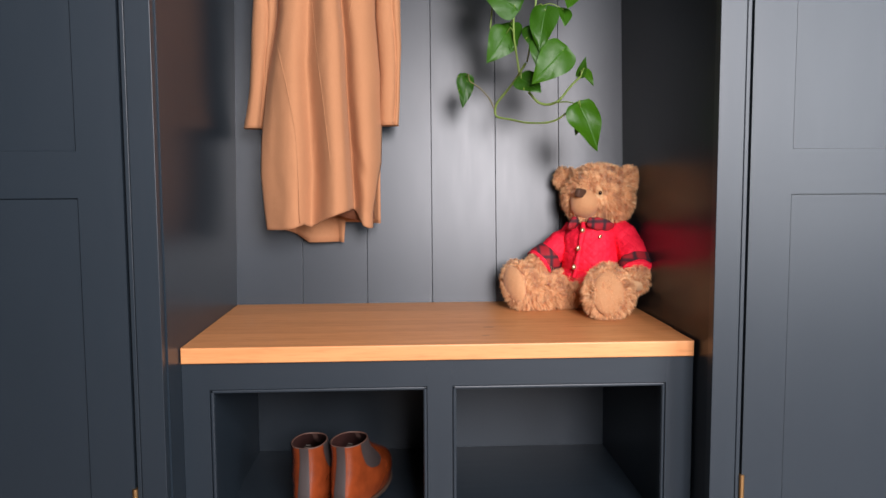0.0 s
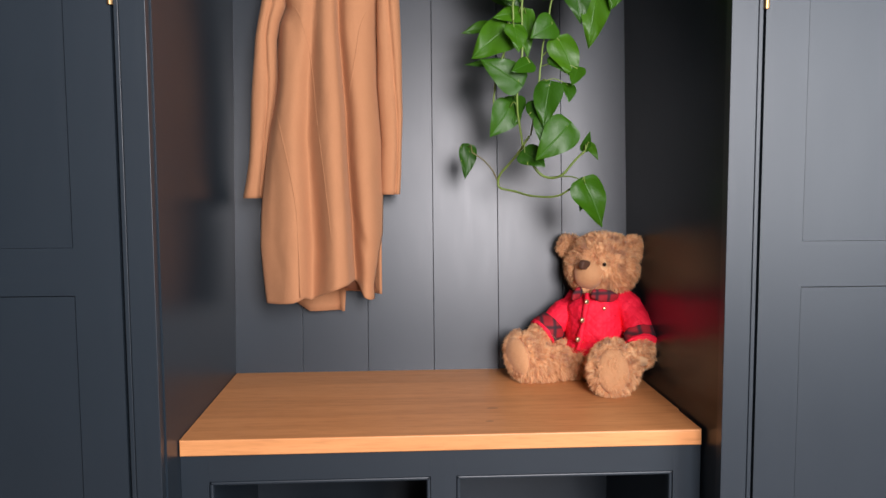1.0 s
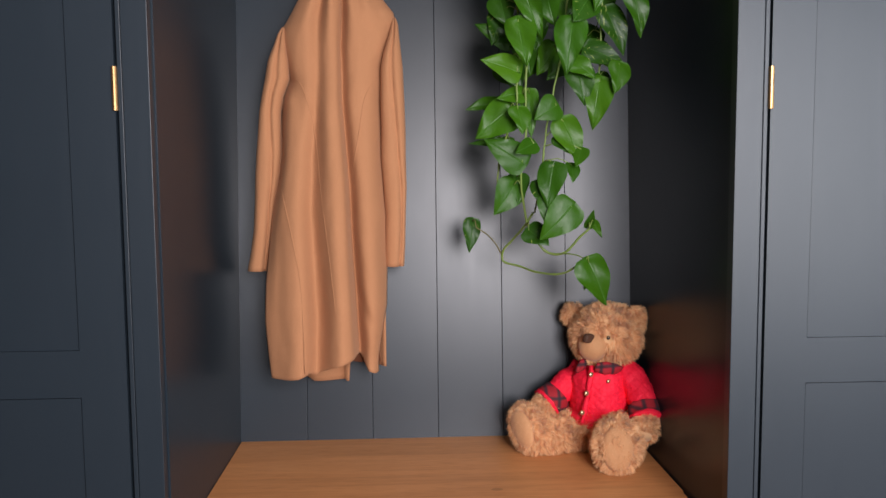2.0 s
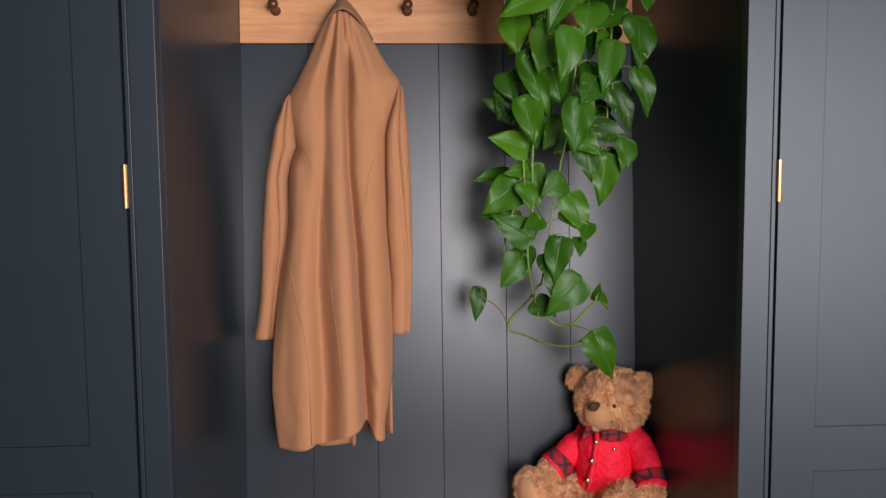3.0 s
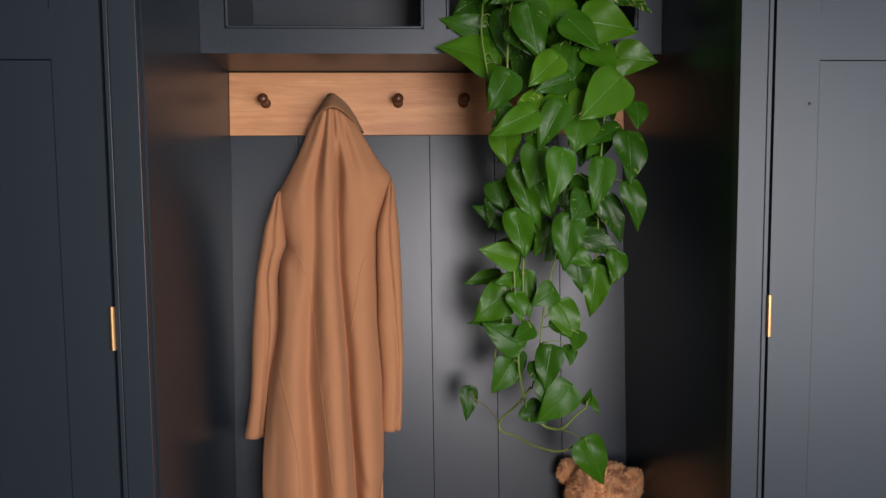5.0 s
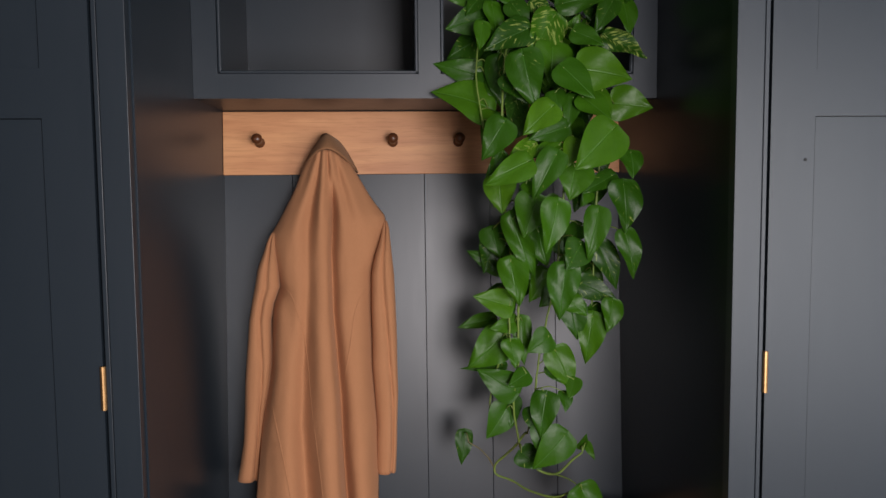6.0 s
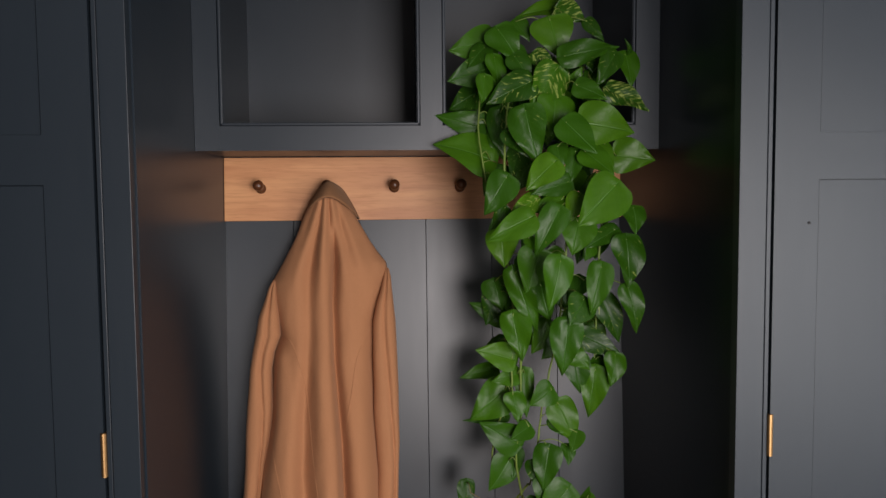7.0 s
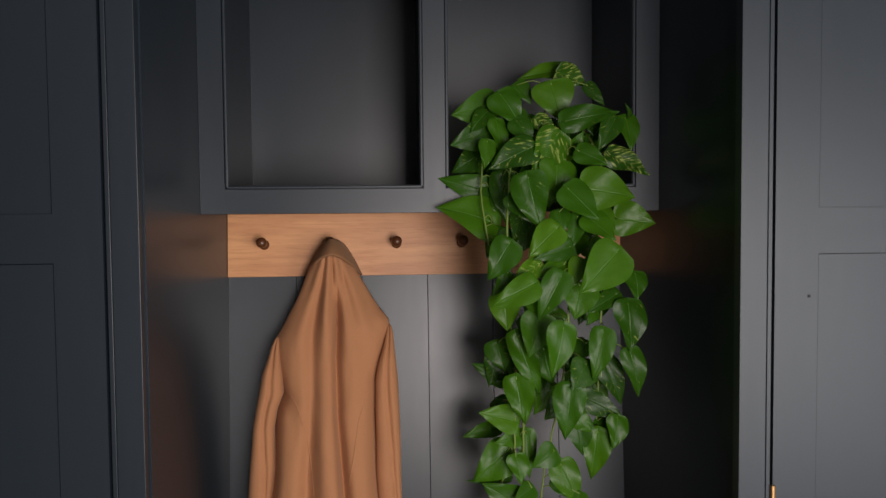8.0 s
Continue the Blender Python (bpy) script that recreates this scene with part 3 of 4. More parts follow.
def boot(x, y, z, yaw, label):
    t = thing("ankle_boot", x, y, z, label, "boot", "pair of ankle boots")
    t.rotation_euler = 0, 0, radians(yaw)
    heights = [0.014, 0.02, 0.028, 0.036, 0.044, 0.052, 0.060, 0.068, 0.076, 0.086, 0.098, 0.112, 0.126, 0.140, 0.150]
    part("upper", loft([boot_ring(h) for h in heights], cap1=False), TAN, t, "worn tan leather upper", True)
    part("lining", loft([boot_ring(h, 0.0035) for h in (0.1502, 0.135, 0.11, 0.09, 0.06, 0.035)], cap0=False), BOOT_LINING, t, "dark brown lining", True)
    rim = boot_ring(0.150, 0.0016)
    part("binding", tube([*rim, rim[0]], 0.0018, 6, caps=False), STITCH, t, smooth=True)
    part("sole", loft([boot_ring(h, i) for h, i in ((0.004, -0.002), (0.006, -0.005), (0.013, -0.005), (0.0145, -0.002))]), SOLE, t, "dark leather sole")
    heel = [(px, min(py, 0.075), pz - 0.014) for px, py, pz in boot_ring(0.014, -0.003)]
    part("heel_block", loft([heel, [(a, b, c + 0.0175) for a, b, c in heel]]), SOLE, t)
    part("gore", patch_on_boot(62, 112, 0.078, 0.151, 0.0012), ELASTIC, t, "grey elastic side panel", True)
    part("gore", patch_on_boot(-112, -62, 0.078, 0.151, 0.0012), ELASTIC, t, "grey elastic side panel", True)
    part("back_strip", patch_on_boot(-10, 10, 0.03, 0.152, 0.0016, False), ELASTIC, t, "grey-brown strip down the heel", True)
    part("lining_seam", patch_on_boot(174, 186, 0.100, 0.149, -0.0050, False), LINING_SEAM, t, "paler seam inside the shaft", True)
    for k, (xa, xb) in enumerate(((-0.019, -0.008), (-0.022, -0.005), (-0.017, -0.010))):
        part("size_print", block(xa, xb, 0.0995, 0.1000, 0.124 - 0.005 * k, 0.1255 - 0.005 * k), PRINT, t, "faded pale print inside the shaft")
    return t


boot(-0.279, 0.172, 0.1, -6, "worn tan leather ankle boot with grey elastic, in the cubby")
boot(-0.205, 0.176, 0.1, -16, "worn tan leather ankle boot turned outwards, in the cubby")

# ---- trailing pothos ----


def leaf_material(name, spotted, clear):
    """Waxy green; the yellow streaks set in between the two limits."""
    m, nt, p = material(name)
    info = nt.nodes.new("ShaderNodeObjectInfo")
    tc = nt.nodes.new("ShaderNodeTexCoord")
    sep = nt.nodes.new("ShaderNodeSeparateXYZ")
    nt.links.new(tc.outputs["Object"], sep.inputs[0])

    def calc(op, a, b=None):
        n = nt.nodes.new("ShaderNodeMath")
        n.operation = op
        for k, v in ((0, a), (1, b)):
            if isinstance(v, (int, float)):
                n.inputs[k].default_value = v
            elif v is not None:
                nt.links.new(v, n.inputs[k])
        return n.outputs[0]

    ax = calc("ABSOLUTE", sep.outputs["X"])
    rib = calc("SUBTRACT", 1.0, calc("MINIMUM", calc("MULTIPLY", ax, 38.0), 1.0))
    veins = calc("POWER", calc("ABSOLUTE", calc("SINE", calc("MULTIPLY", calc("SUBTRACT", sep.outputs["Y"], calc("MULTIPLY", ax, 0.75)), 26.0))), 14.0)
    # streaks of yellow that follow the veins, on some leaves only
    shift = nt.nodes.new("ShaderNodeCombineXYZ")
    nt.links.new(calc("MULTIPLY", info.outputs["Random"], 40.0), shift.inputs["Z"])
    nt.links.new(calc("MULTIPLY", sep.outputs["X"], 5.0), shift.inputs["X"])
    nt.links.new(calc("MULTIPLY", calc("SUBTRACT", sep.outputs["Y"], calc("MULTIPLY", ax, 0.75)), 13.0), shift.inputs["Y"])
    spots = nt.nodes.new("ShaderNodeTexNoise")
    spots.inputs["Scale"].default_value, spots.inputs["Detail"].default_value = 1.0, 8
    nt.links.new(shift.outputs[0], spots.inputs["Vector"])
    limit = range_of(nt, info.outputs["Random"], spotted, clear)
    yellow = calc("MINIMUM", calc("MULTIPLY", calc("MAXIMUM", calc("SUBTRACT", spots.outputs["Fac"], limit), 0.0), 4.5), 0.55)
    tone = ramp_of(nt, info.outputs["Random"], [(0.0, (0.014, 0.052, 0.003)), (0.45, (0.028, 0.094, 0.004)), (0.8, (0.046, 0.136, 0.005)), (1.0, (0.075, 0.185, 0.007))])
    cloud = noise_of(nt, 3.0, 4)
    c = mix_of(nt, range_of(nt, cloud, 0.0, 0.6), tone, (0.018, 0.068, 0.004))
    c = mix_of(nt, calc("MULTIPLY", veins, 0.05), c, (0.07, 0.20, 0.03))
    c = mix_of(nt, calc("MULTIPLY", rib, 0.28), c, (0.08, 0.22, 0.04))
    c = mix_of(nt, yellow, c, (0.46, 0.56, 0.14))
    nt.links.new(c, p.inputs["Base Color"])
    nt.links.new(range_of(nt, cloud, 0.26, 0.46), p.inputs["Roughness"])
    nt.links.new(bump_of(nt, calc("MULTIPLY", rib, -1.0), 0.25, 0.012, bump_of(nt, noise_of(nt, 5, 3), 0.06, 0.02)), p.inputs["Normal"])
    p.inputs["Specular IOR Level"].default_value = 0.19
    thin = nt.nodes.new("ShaderNodeBsdfTranslucent")
    nt.links.new(mix_of(nt, 0.5, c, (0.08, 0.28, 0.012)), thin.inputs["Color"])
    both = nt.nodes.new("ShaderNodeMixShader")
    both.inputs[0].default_value = 0.15
    nt.links.new(p.outputs[0], both.inputs[1])
    nt.links.new(thin.outputs[0], both.inputs[2])
    nt.links.new(both.outputs[0], nt.nodes["Material Output"].inputs["Surface"])
    return m


LEAF = leaf_material("pothos_leaf", 0.60, 0.90)
LEAF_SPOTTED = leaf_material("pothos_leaf_spotted", 0.50, 0.56)
STEM = plain("plant_stem", (0.16, 0.24, 0.045), 0.5, 0, 120, 0.3)
OLD_STEM = plain("old_stem", (0.13, 0.11, 0.04), 0.6, 0, 120, 0.35)
TERRACOTTA = plain("terracotta", (0.36, 0.13, 0.06), 0.8, 0, 60)


def leaf_mesh(seed, mat):
    """A heart-shaped leaf, one unit long and wide; its stalk joins at the origin, its tip points along y."""
    rnd = random.Random(seed)
    fold, droop, twist, wave = rnd.uniform(0.06, 0.34), rnd.uniform(0.02, 0.30), rnd.uniform(-0.14, 0.14), rnd.uniform(0.02, 0.055)
    bend = rnd.uniform(-0.07, 0.07)
    bm = bmesh.new()
    rows, cols, grid = 14, 10, []
    for i in range(rows + 1):
        s = (i / rows) ** 1.35
        half = 1.12 * s ** 0.30 * (1 - s) ** 1.05
        line = []
        for j in range(cols + 1):
            u = 2 * j / cols - 1
            w = math.copysign(abs(u) ** 0.9, u)
            y = s - 0.15 * abs(w) ** 1.3 * (1 - s) ** 3
            x = half * w + bend * math.sin(math.pi * s)
            z = fold * abs(half * w) * 0.8 - droop * s * s + twist * half * w * s + wave * math.sin(9 * s + 3 * w) * abs(w)
            z -= 0.55 * fold * (half * w) ** 2 * 2
            line.append(bm.verts.new((x, y, z)))
        grid.append(line)
    for a, b in zip(grid, grid[1:]):
        for j in range(cols):
            bm.faces.new((a[j], a[j + 1], b[j + 1], b[j]))
    bmesh.ops.remove_doubles(bm, verts=bm.verts, dist=0.0005)
    data = bpy.data.meshes.new("leaf")
    bm.to_mesh(data)
    bm.free()
    data.materials.append(mat)
    data.shade_smooth()
    return data


# Leaves: stalk x, stalk height, tip x, tip height, width, depth.
CROWN_TOP = [
    (0.316, 2.139, 0.206, 2.131, 0.050, 0.510), (0.266, 2.093, 0.286, 2.018, 0.088, 0.430), (0.292, 2.126, 0.348, 2.095, 0.051, 0.460),
    (0.346, 2.090, 0.378, 2.046, 0.028, 0.420), (0.135, 2.050, 0.042, 2.024, 0.073, 0.430), (0.147, 2.066, 0.192, 2.003, 0.071, 0.398),
    (0.196, 2.099, 0.224, 2.058, 0.038, 0.470), (0.123, 1.985, 0.038, 1.956, 0.064, 0.411), (0.105, 1.938, 0.046, 1.906, 0.057, 0.440),
    (0.112, 1.960, 0.104, 1.905, 0.034, 0.355), (0.204, 1.947, 0.114, 1.905, 0.062, 0.343), (0.262, 1.974, 0.206, 1.889, 0.072, 0.355),
    (0.225, 2.013, 0.263, 1.975, 0.037, 0.385), (0.137, 2.006, 0.150, 1.933, 0.042, 0.390),
]
CROWN_SIDE = [
    (0.181, 2.007, 0.214, 1.957, 0.049, 0.385), (0.125, 1.856, 0.015, 1.884, 0.057, 0.405), (0.126, 1.788, 0.014, 1.833, 0.090, 0.375),
    (0.149, 1.889, 0.155, 1.784, 0.056, 0.380), (0.155, 1.841, 0.198, 1.788, 0.044, 0.305), (0.183, 1.880, 0.202, 1.778, 0.071, 0.264),
    (0.258, 1.913, 0.253, 1.841, 0.077, 0.340), (0.266, 1.857, 0.326, 1.796, 0.069, 0.269), (0.309, 1.858, 0.413, 1.845, 0.087, 0.300),
    (0.394, 1.794, 0.473, 1.785, 0.071, 0.355), (0.376, 1.931, 0.459, 1.895, 0.053, 0.346), (0.301, 1.937, 0.359, 1.912, 0.047, 0.318),
    (0.427, 2.016, 0.440, 1.948, 0.050, 0.405), (0.285, 2.005, 0.398, 2.030, 0.053, 0.367),
]
CROWN_FRONT = [
    (0.390, 2.008, 0.351, 1.946, 0.044, 0.360), (0.296, 1.939, 0.321, 1.977, 0.034, 0.370), (0.439, 2.014, 0.428, 2.046, 0.015, 0.410),
    (0.238, 1.777, 0.179, 1.726, 0.057, 0.250), (0.309, 1.799, 0.364, 1.753, 0.060, 0.280), (0.255, 1.811, 0.259, 1.768, 0.040, 0.300),
    (0.291, 1.799, 0.269, 1.736, 0.037, 0.290), (0.347, 1.816, 0.377, 1.769, 0.046, 0.330), (0.144, 1.747, 0.099, 1.680, 0.061, 0.266),
    (0.205, 1.704, 0.147, 1.676, 0.041, 0.270), (0.272, 1.738, 0.197, 1.715, 0.046, 0.280), (0.258, 1.702, 0.193, 1.684, 0.034, 0.275),
    (0.185, 1.668, 0.099, 1.631, 0.056, 0.228), (0.143, 1.687, 0.111, 1.643, 0.032, 0.280),
]
CURTAIN_TOP = [
    (0.141, 1.636, 0.141, 1.567, 0.063, 0.310), (0.190, 1.625, 0.206, 1.600, 0.025, 0.270), (0.243, 1.681, 0.197, 1.599, 0.054, 0.232),
    (0.293, 1.709, 0.267, 1.658, 0.041, 0.270), (0.351, 1.729, 0.273, 1.653, 0.084, 0.215), (0.393, 1.685, 0.398, 1.639, 0.054, 0.230),
    (0.291, 1.658, 0.275, 1.596, 0.069, 0.270), (0.367, 1.640, 0.301, 1.607, 0.037, 0.270), (0.321, 1.606, 0.304, 1.584, 0.023, 0.270),
    (0.387, 1.621, 0.393, 1.527, 0.067, 0.257), (0.209, 1.596, 0.184, 1.519, 0.071, 0.263), (0.236, 1.585, 0.217, 1.493, 0.059, 0.185),
    (0.327, 1.568, 0.301, 1.478, 0.049, 0.226), (0.164, 1.553, 0.203, 1.430, 0.053, 0.285),
]
CURTAIN_MIDDLE = [
    (0.133, 1.528, 0.145, 1.471, 0.058, 0.365), (0.158, 1.443, 0.085, 1.480, 0.045, 0.390), (0.218, 1.526, 0.229, 1.459, 0.056, 0.280),
    (0.309, 1.536, 0.268, 1.500, 0.042, 0.290), (0.296, 1.502, 0.263, 1.454, 0.057, 0.240), (0.264, 1.455, 0.248, 1.355, 0.061, 0.235),
    (0.352, 1.492, 0.389, 1.405, 0.052, 0.310), (0.314, 1.415, 0.387, 1.381, 0.048, 0.310), (0.392, 1.522, 0.414, 1.435, 0.046, 0.258),
    (0.160, 1.465, 0.174, 1.374, 0.058, 0.285), (0.163, 1.368, 0.088, 1.394, 0.055, 0.320), (0.145, 1.317, 0.065, 1.308, 0.036, 0.460),
    (0.181, 1.327, 0.126, 1.320, 0.039, 0.360), (0.153, 1.293, 0.077, 1.236, 0.076, 0.360),
]
CURTAIN_LOW = [
    (0.157, 1.223, 0.068, 1.222, 0.022, 0.390), (0.179, 1.177, 0.102, 1.226, 0.064, 0.350), (0.249, 1.297, 0.206, 1.269, 0.055, 0.330),
    (0.267, 1.264, 0.305, 1.182, 0.061, 0.340), (0.305, 1.204, 0.288, 1.167, 0.034, 0.330), (0.256, 1.232, 0.282, 1.198, 0.034, 0.345),
    (0.290, 1.373, 0.303, 1.299, 0.057, 0.310), (0.362, 1.356, 0.316, 1.343, 0.036, 0.330), (0.336, 1.344, 0.316, 1.250, 0.057, 0.300),
    (0.374, 1.378, 0.362, 1.319, 0.045, 0.285), (0.198, 1.327, 0.201, 1.233, 0.039, 0.370), (0.245, 1.167, 0.225, 1.082, 0.058, 0.335),
    (0.287, 1.171, 0.288, 1.136, 0.032, 0.345), (0.218, 1.133, 0.222, 1.081, 0.044, 0.355),
]
TRAIL = [
    (0.166, 1.127, 0.126, 1.063, 0.065, 0.390), (0.284, 1.080, 0.218, 1.012, 0.073, 0.330), (0.242, 1.097, 0.228, 1.049, 0.051, 0.340),
    (0.082, 1.042, 0.076, 0.972, 0.040, 0.490), (0.199, 1.026, 0.242, 0.994, 0.053, 0.385), (0.324, 0.957, 0.367, 0.868, 0.072, 0.335),
    (0.324, 0.945, 0.316, 0.900, 0.033, 0.345), (0.334, 1.033, 0.342, 1.071, 0.020, 0.385), (0.346, 1.043, 0.358, 1.013, 0.018, 0.385),
]


POT = Vector((0.245, 0.60, 1.865))
pothos = thing("pothos_plant", POT.x, POT.y, POT.z, "trailing green pothos with heart-shaped leaves, in an open cubby", "plant")
bm = loft([[(r * math.cos(a), r * math.sin(a), z) for a in (2 * math.pi * k / 32 for k in range(32))]
           for r, z in ((0.045, 0.0), (0.050, 0.004), (0.060, 0.075), (0.065, 0.076), (0.066, 0.095), (0.060, 0.096), (0.055, 0.070))])
part("pot", bm, TERRACOTTA, pothos, "small terracotta pot hidden behind the leaves", True)

VINES = [
    [(0.24, 0.60, 1.95), (0.20, 0.50, 2.02), (0.17, 0.40, 1.93), (0.15, 0.34, 1.80), (0.15, 0.33, 1.62), (0.17, 0.34, 1.45), (0.166, 0.35, 1.331), (0.161, 0.36, 1.282), (0.135, 0.39, 1.195), (0.129, 0.41, 1.111)],
    [(0.25, 0.60, 1.95), (0.24, 0.50, 2.02), (0.22, 0.38, 1.94), (0.21, 0.33, 1.78), (0.20, 0.31, 1.60), (0.19, 0.34, 1.45), (0.186, 0.36, 1.343), (0.189, 0.37, 1.245), (0.179, 0.38, 1.145), (0.202, 0.42, 1.025), (0.216, 0.43, 1.004)],
    [(0.26, 0.60, 1.95), (0.28, 0.48, 2.02), (0.28, 0.37, 1.93), (0.28, 0.32, 1.75), (0.27, 0.30, 1.58), (0.26, 0.33, 1.42), (0.235, 0.36, 1.270), (0.224, 0.38, 1.145), (0.215, 0.41, 1.065)],
    [(0.27, 0.60, 1.95), (0.33, 0.50, 2.01), (0.36, 0.38, 1.92), (0.36, 0.33, 1.75), (0.345, 0.32, 1.58), (0.345, 0.34, 1.43), (0.34, 0.34, 1.34)],
    [(0.214, 0.420, 1.064), (0.188, 0.440, 1.022), (0.153, 0.470, 0.977), (0.152, 0.480, 0.949), (0.185, 0.460, 0.939), (0.224, 0.420, 0.928), (0.272, 0.375, 0.930), (0.318, 0.345, 0.962)],
    [(0.152, 0.48, 0.954), (0.134, 0.475, 0.990), (0.110, 0.47, 1.015), (0.088, 0.47, 1.029)],
    [(0.222, 0.430, 1.000), (0.250, 0.420, 0.972), (0.284, 0.400, 0.975), (0.313, 0.385, 1.010), (0.332, 0.375, 1.029)],
    [(0.273, 0.405, 0.972), (0.298, 0.375, 0.972), (0.318, 0.345, 0.964)],
    [(0.26, 0.58, 1.95), (0.27, 0.52, 2.05), (0.27, 0.47, 2.09)],
    [(0.22, 0.60, 1.95), (0.14, 0.50, 2.00), (0.12, 0.43, 1.97), (0.10, 0.38, 1.86), (0.11, 0.34, 1.74)],
]
lines = [smooth_line(v, 12 * len(v)) for v in VINES]
vine_bm = []
for k, line in enumerate(lines):
    r = (0.0026, 0.0028, 0.0024, 0.0024, 0.0027, 0.0017, 0.0030, 0.0016, 0.002, 0.0022)[k]
    vine_bm.append(tube([p + 0.0020 * Vector((noise.noise(p * 40), noise.noise(p * 40 + Vector((9, 0, 0))), 0)) for p in line],
                        [0.92 * r * (1.1 - 0.25 * i / len(line) + (0.25 if i % 11 == 0 else 0)) for i in range(len(line))], 8))
LEAF_MESHES = [leaf_mesh(k, LEAF) for k in range(14)]
SPOTTED_MESHES = [leaf_mesh(k + 20, LEAF_SPOTTED) for k in range(3)]
SPOTTED = (2, 11, 12, 24, 37)
rnd = random.Random(5)
every = CROWN_TOP + CROWN_SIDE + CROWN_FRONT + CURTAIN_TOP + CURTAIN_MIDDLE + CURTAIN_LOW + TRAIL
for i in range(64):
    p = lines[i % 4][rnd.randrange(14, 74)]
    turn, size = rnd.uniform(-0.9, 0.9), rnd.uniform(0.050, 0.072)
    bx, bz = p.x + rnd.uniform(-0.035, 0.035), p.z + 0.01
    every.append((bx, bz, bx + size * math.sin(turn), bz - size * math.cos(turn), 0.8 * size, p.y + rnd.uniform(0.03, 0.085)))
for i in range(7):
    line = lines[i % 3]
    p = line[rnd.randrange(64, len(line) - 14)]
    turn, size = rnd.uniform(-1.2, 1.2), rnd.uniform(0.040, 0.060)
    bx, bz = p.x + rnd.uniform(-0.03, 0.04), p.z + rnd.uniform(-0.005, 0.015)
    every.append((bx, bz, bx + size * math.sin(turn), bz - size * math.cos(turn), 0.85 * size, p.y + rnd.uniform(-0.045, 0.03)))
for i in range(26):
    bx, bz = rnd.uniform(0.10, 0.38), rnd.uniform(1.86, 2.04)
    turn, size = rnd.uniform(-1.3, 1.3) + 3 * (bx - 0.23), rnd.uniform(0.045, 0.070)
    every.append((bx, bz, bx + size * math.sin(turn), bz - size * math.cos(turn), 0.8 * size, rnd.uniform(0.40, 0.48)))
for k, (bx, bz, tx, tz, width, depth) in enumerate(every):
    base, tip = Vector((bx, depth + 0.010, bz)), Vector((tx, depth - 0.012, tz))
    along = tip - base
    face = Vector((rnd.uniform(-0.40, 0.35), -1.0, rnd.uniform(0.0, 0.55)))
    across = along.cross(face).normalized()
    normal = across.cross(along).normalized()
    m = Matrix((across * width * 1.02, along, normal * along.length)).transposed().to_4x4()
    m.translation = base
    ob = new("leaf", SPOTTED_MESHES[k % 3] if k in SPOTTED else LEAF_MESHES[k % len(LEAF_MESHES)])
    ob.parent = pothos
    ob.matrix_basis = Matrix.Translation(-POT) @ m
    # stalk to the nearest vine above
    best = min(((p - base).length + (0.5 * max(0.0, base.z - p.z)), i, j) for i, line in enumerate(lines) for j, p in enumerate(line))
    root = lines[best[1]][best[2]]
    if (root - base).length > 0.004:
        mid = (root + base) / 2 + Vector((0, -0.006, 0.012))
        tube(smooth_line([root, mid, base], 7), [0.0013, 0.0012, 0.0012, 0.0011, 0.0011, 0.0011, 0.0014], 6, vine_bm[best[1]])
for k, bm in enumerate(vine_bm):
    v = part("vine", bm, OLD_STEM if k == 5 else STEM, None, smooth=True)
    under(pothos, [v])

# ---- teddy bear ----


def fur_material(name, dark, light, tufted):
    m, nt, p = material(name)
    n, big = noise_of(nt, 130, 4), noise_of(nt, 22, 4)
    geo = nt.nodes.new("ShaderNodeNewGeometry")
    c = mix_of(nt, geo.outputs["Random Per Island"] if tufted else n, dark, light)
    c = mix_of(nt, range_of(nt, big, 0.0, 0.16), c, dark)
    nt.links.new(c, p.inputs["Base Color"])
    p.inputs["Roughness"].default_value = 0.85
    p.inputs["Sheen Weight"].default_value = 0.3
    nt.links.new(bump_of(nt, n, 0.4, 0.002), p.inputs["Normal"])
    thin = nt.nodes.new("ShaderNodeBsdfTranslucent")
    nt.links.new(c, thin.inputs["Color"])
    both = nt.nodes.new("ShaderNodeMixShader")
    both.inputs[0].default_value = 0.34
    nt.links.new(p.outputs[0], both.inputs[1])
    nt.links.new(thin.outputs[0], both.inputs[2])
    nt.links.new(both.outputs[0], nt.nodes["Material Output"].inputs["Surface"])
    return m


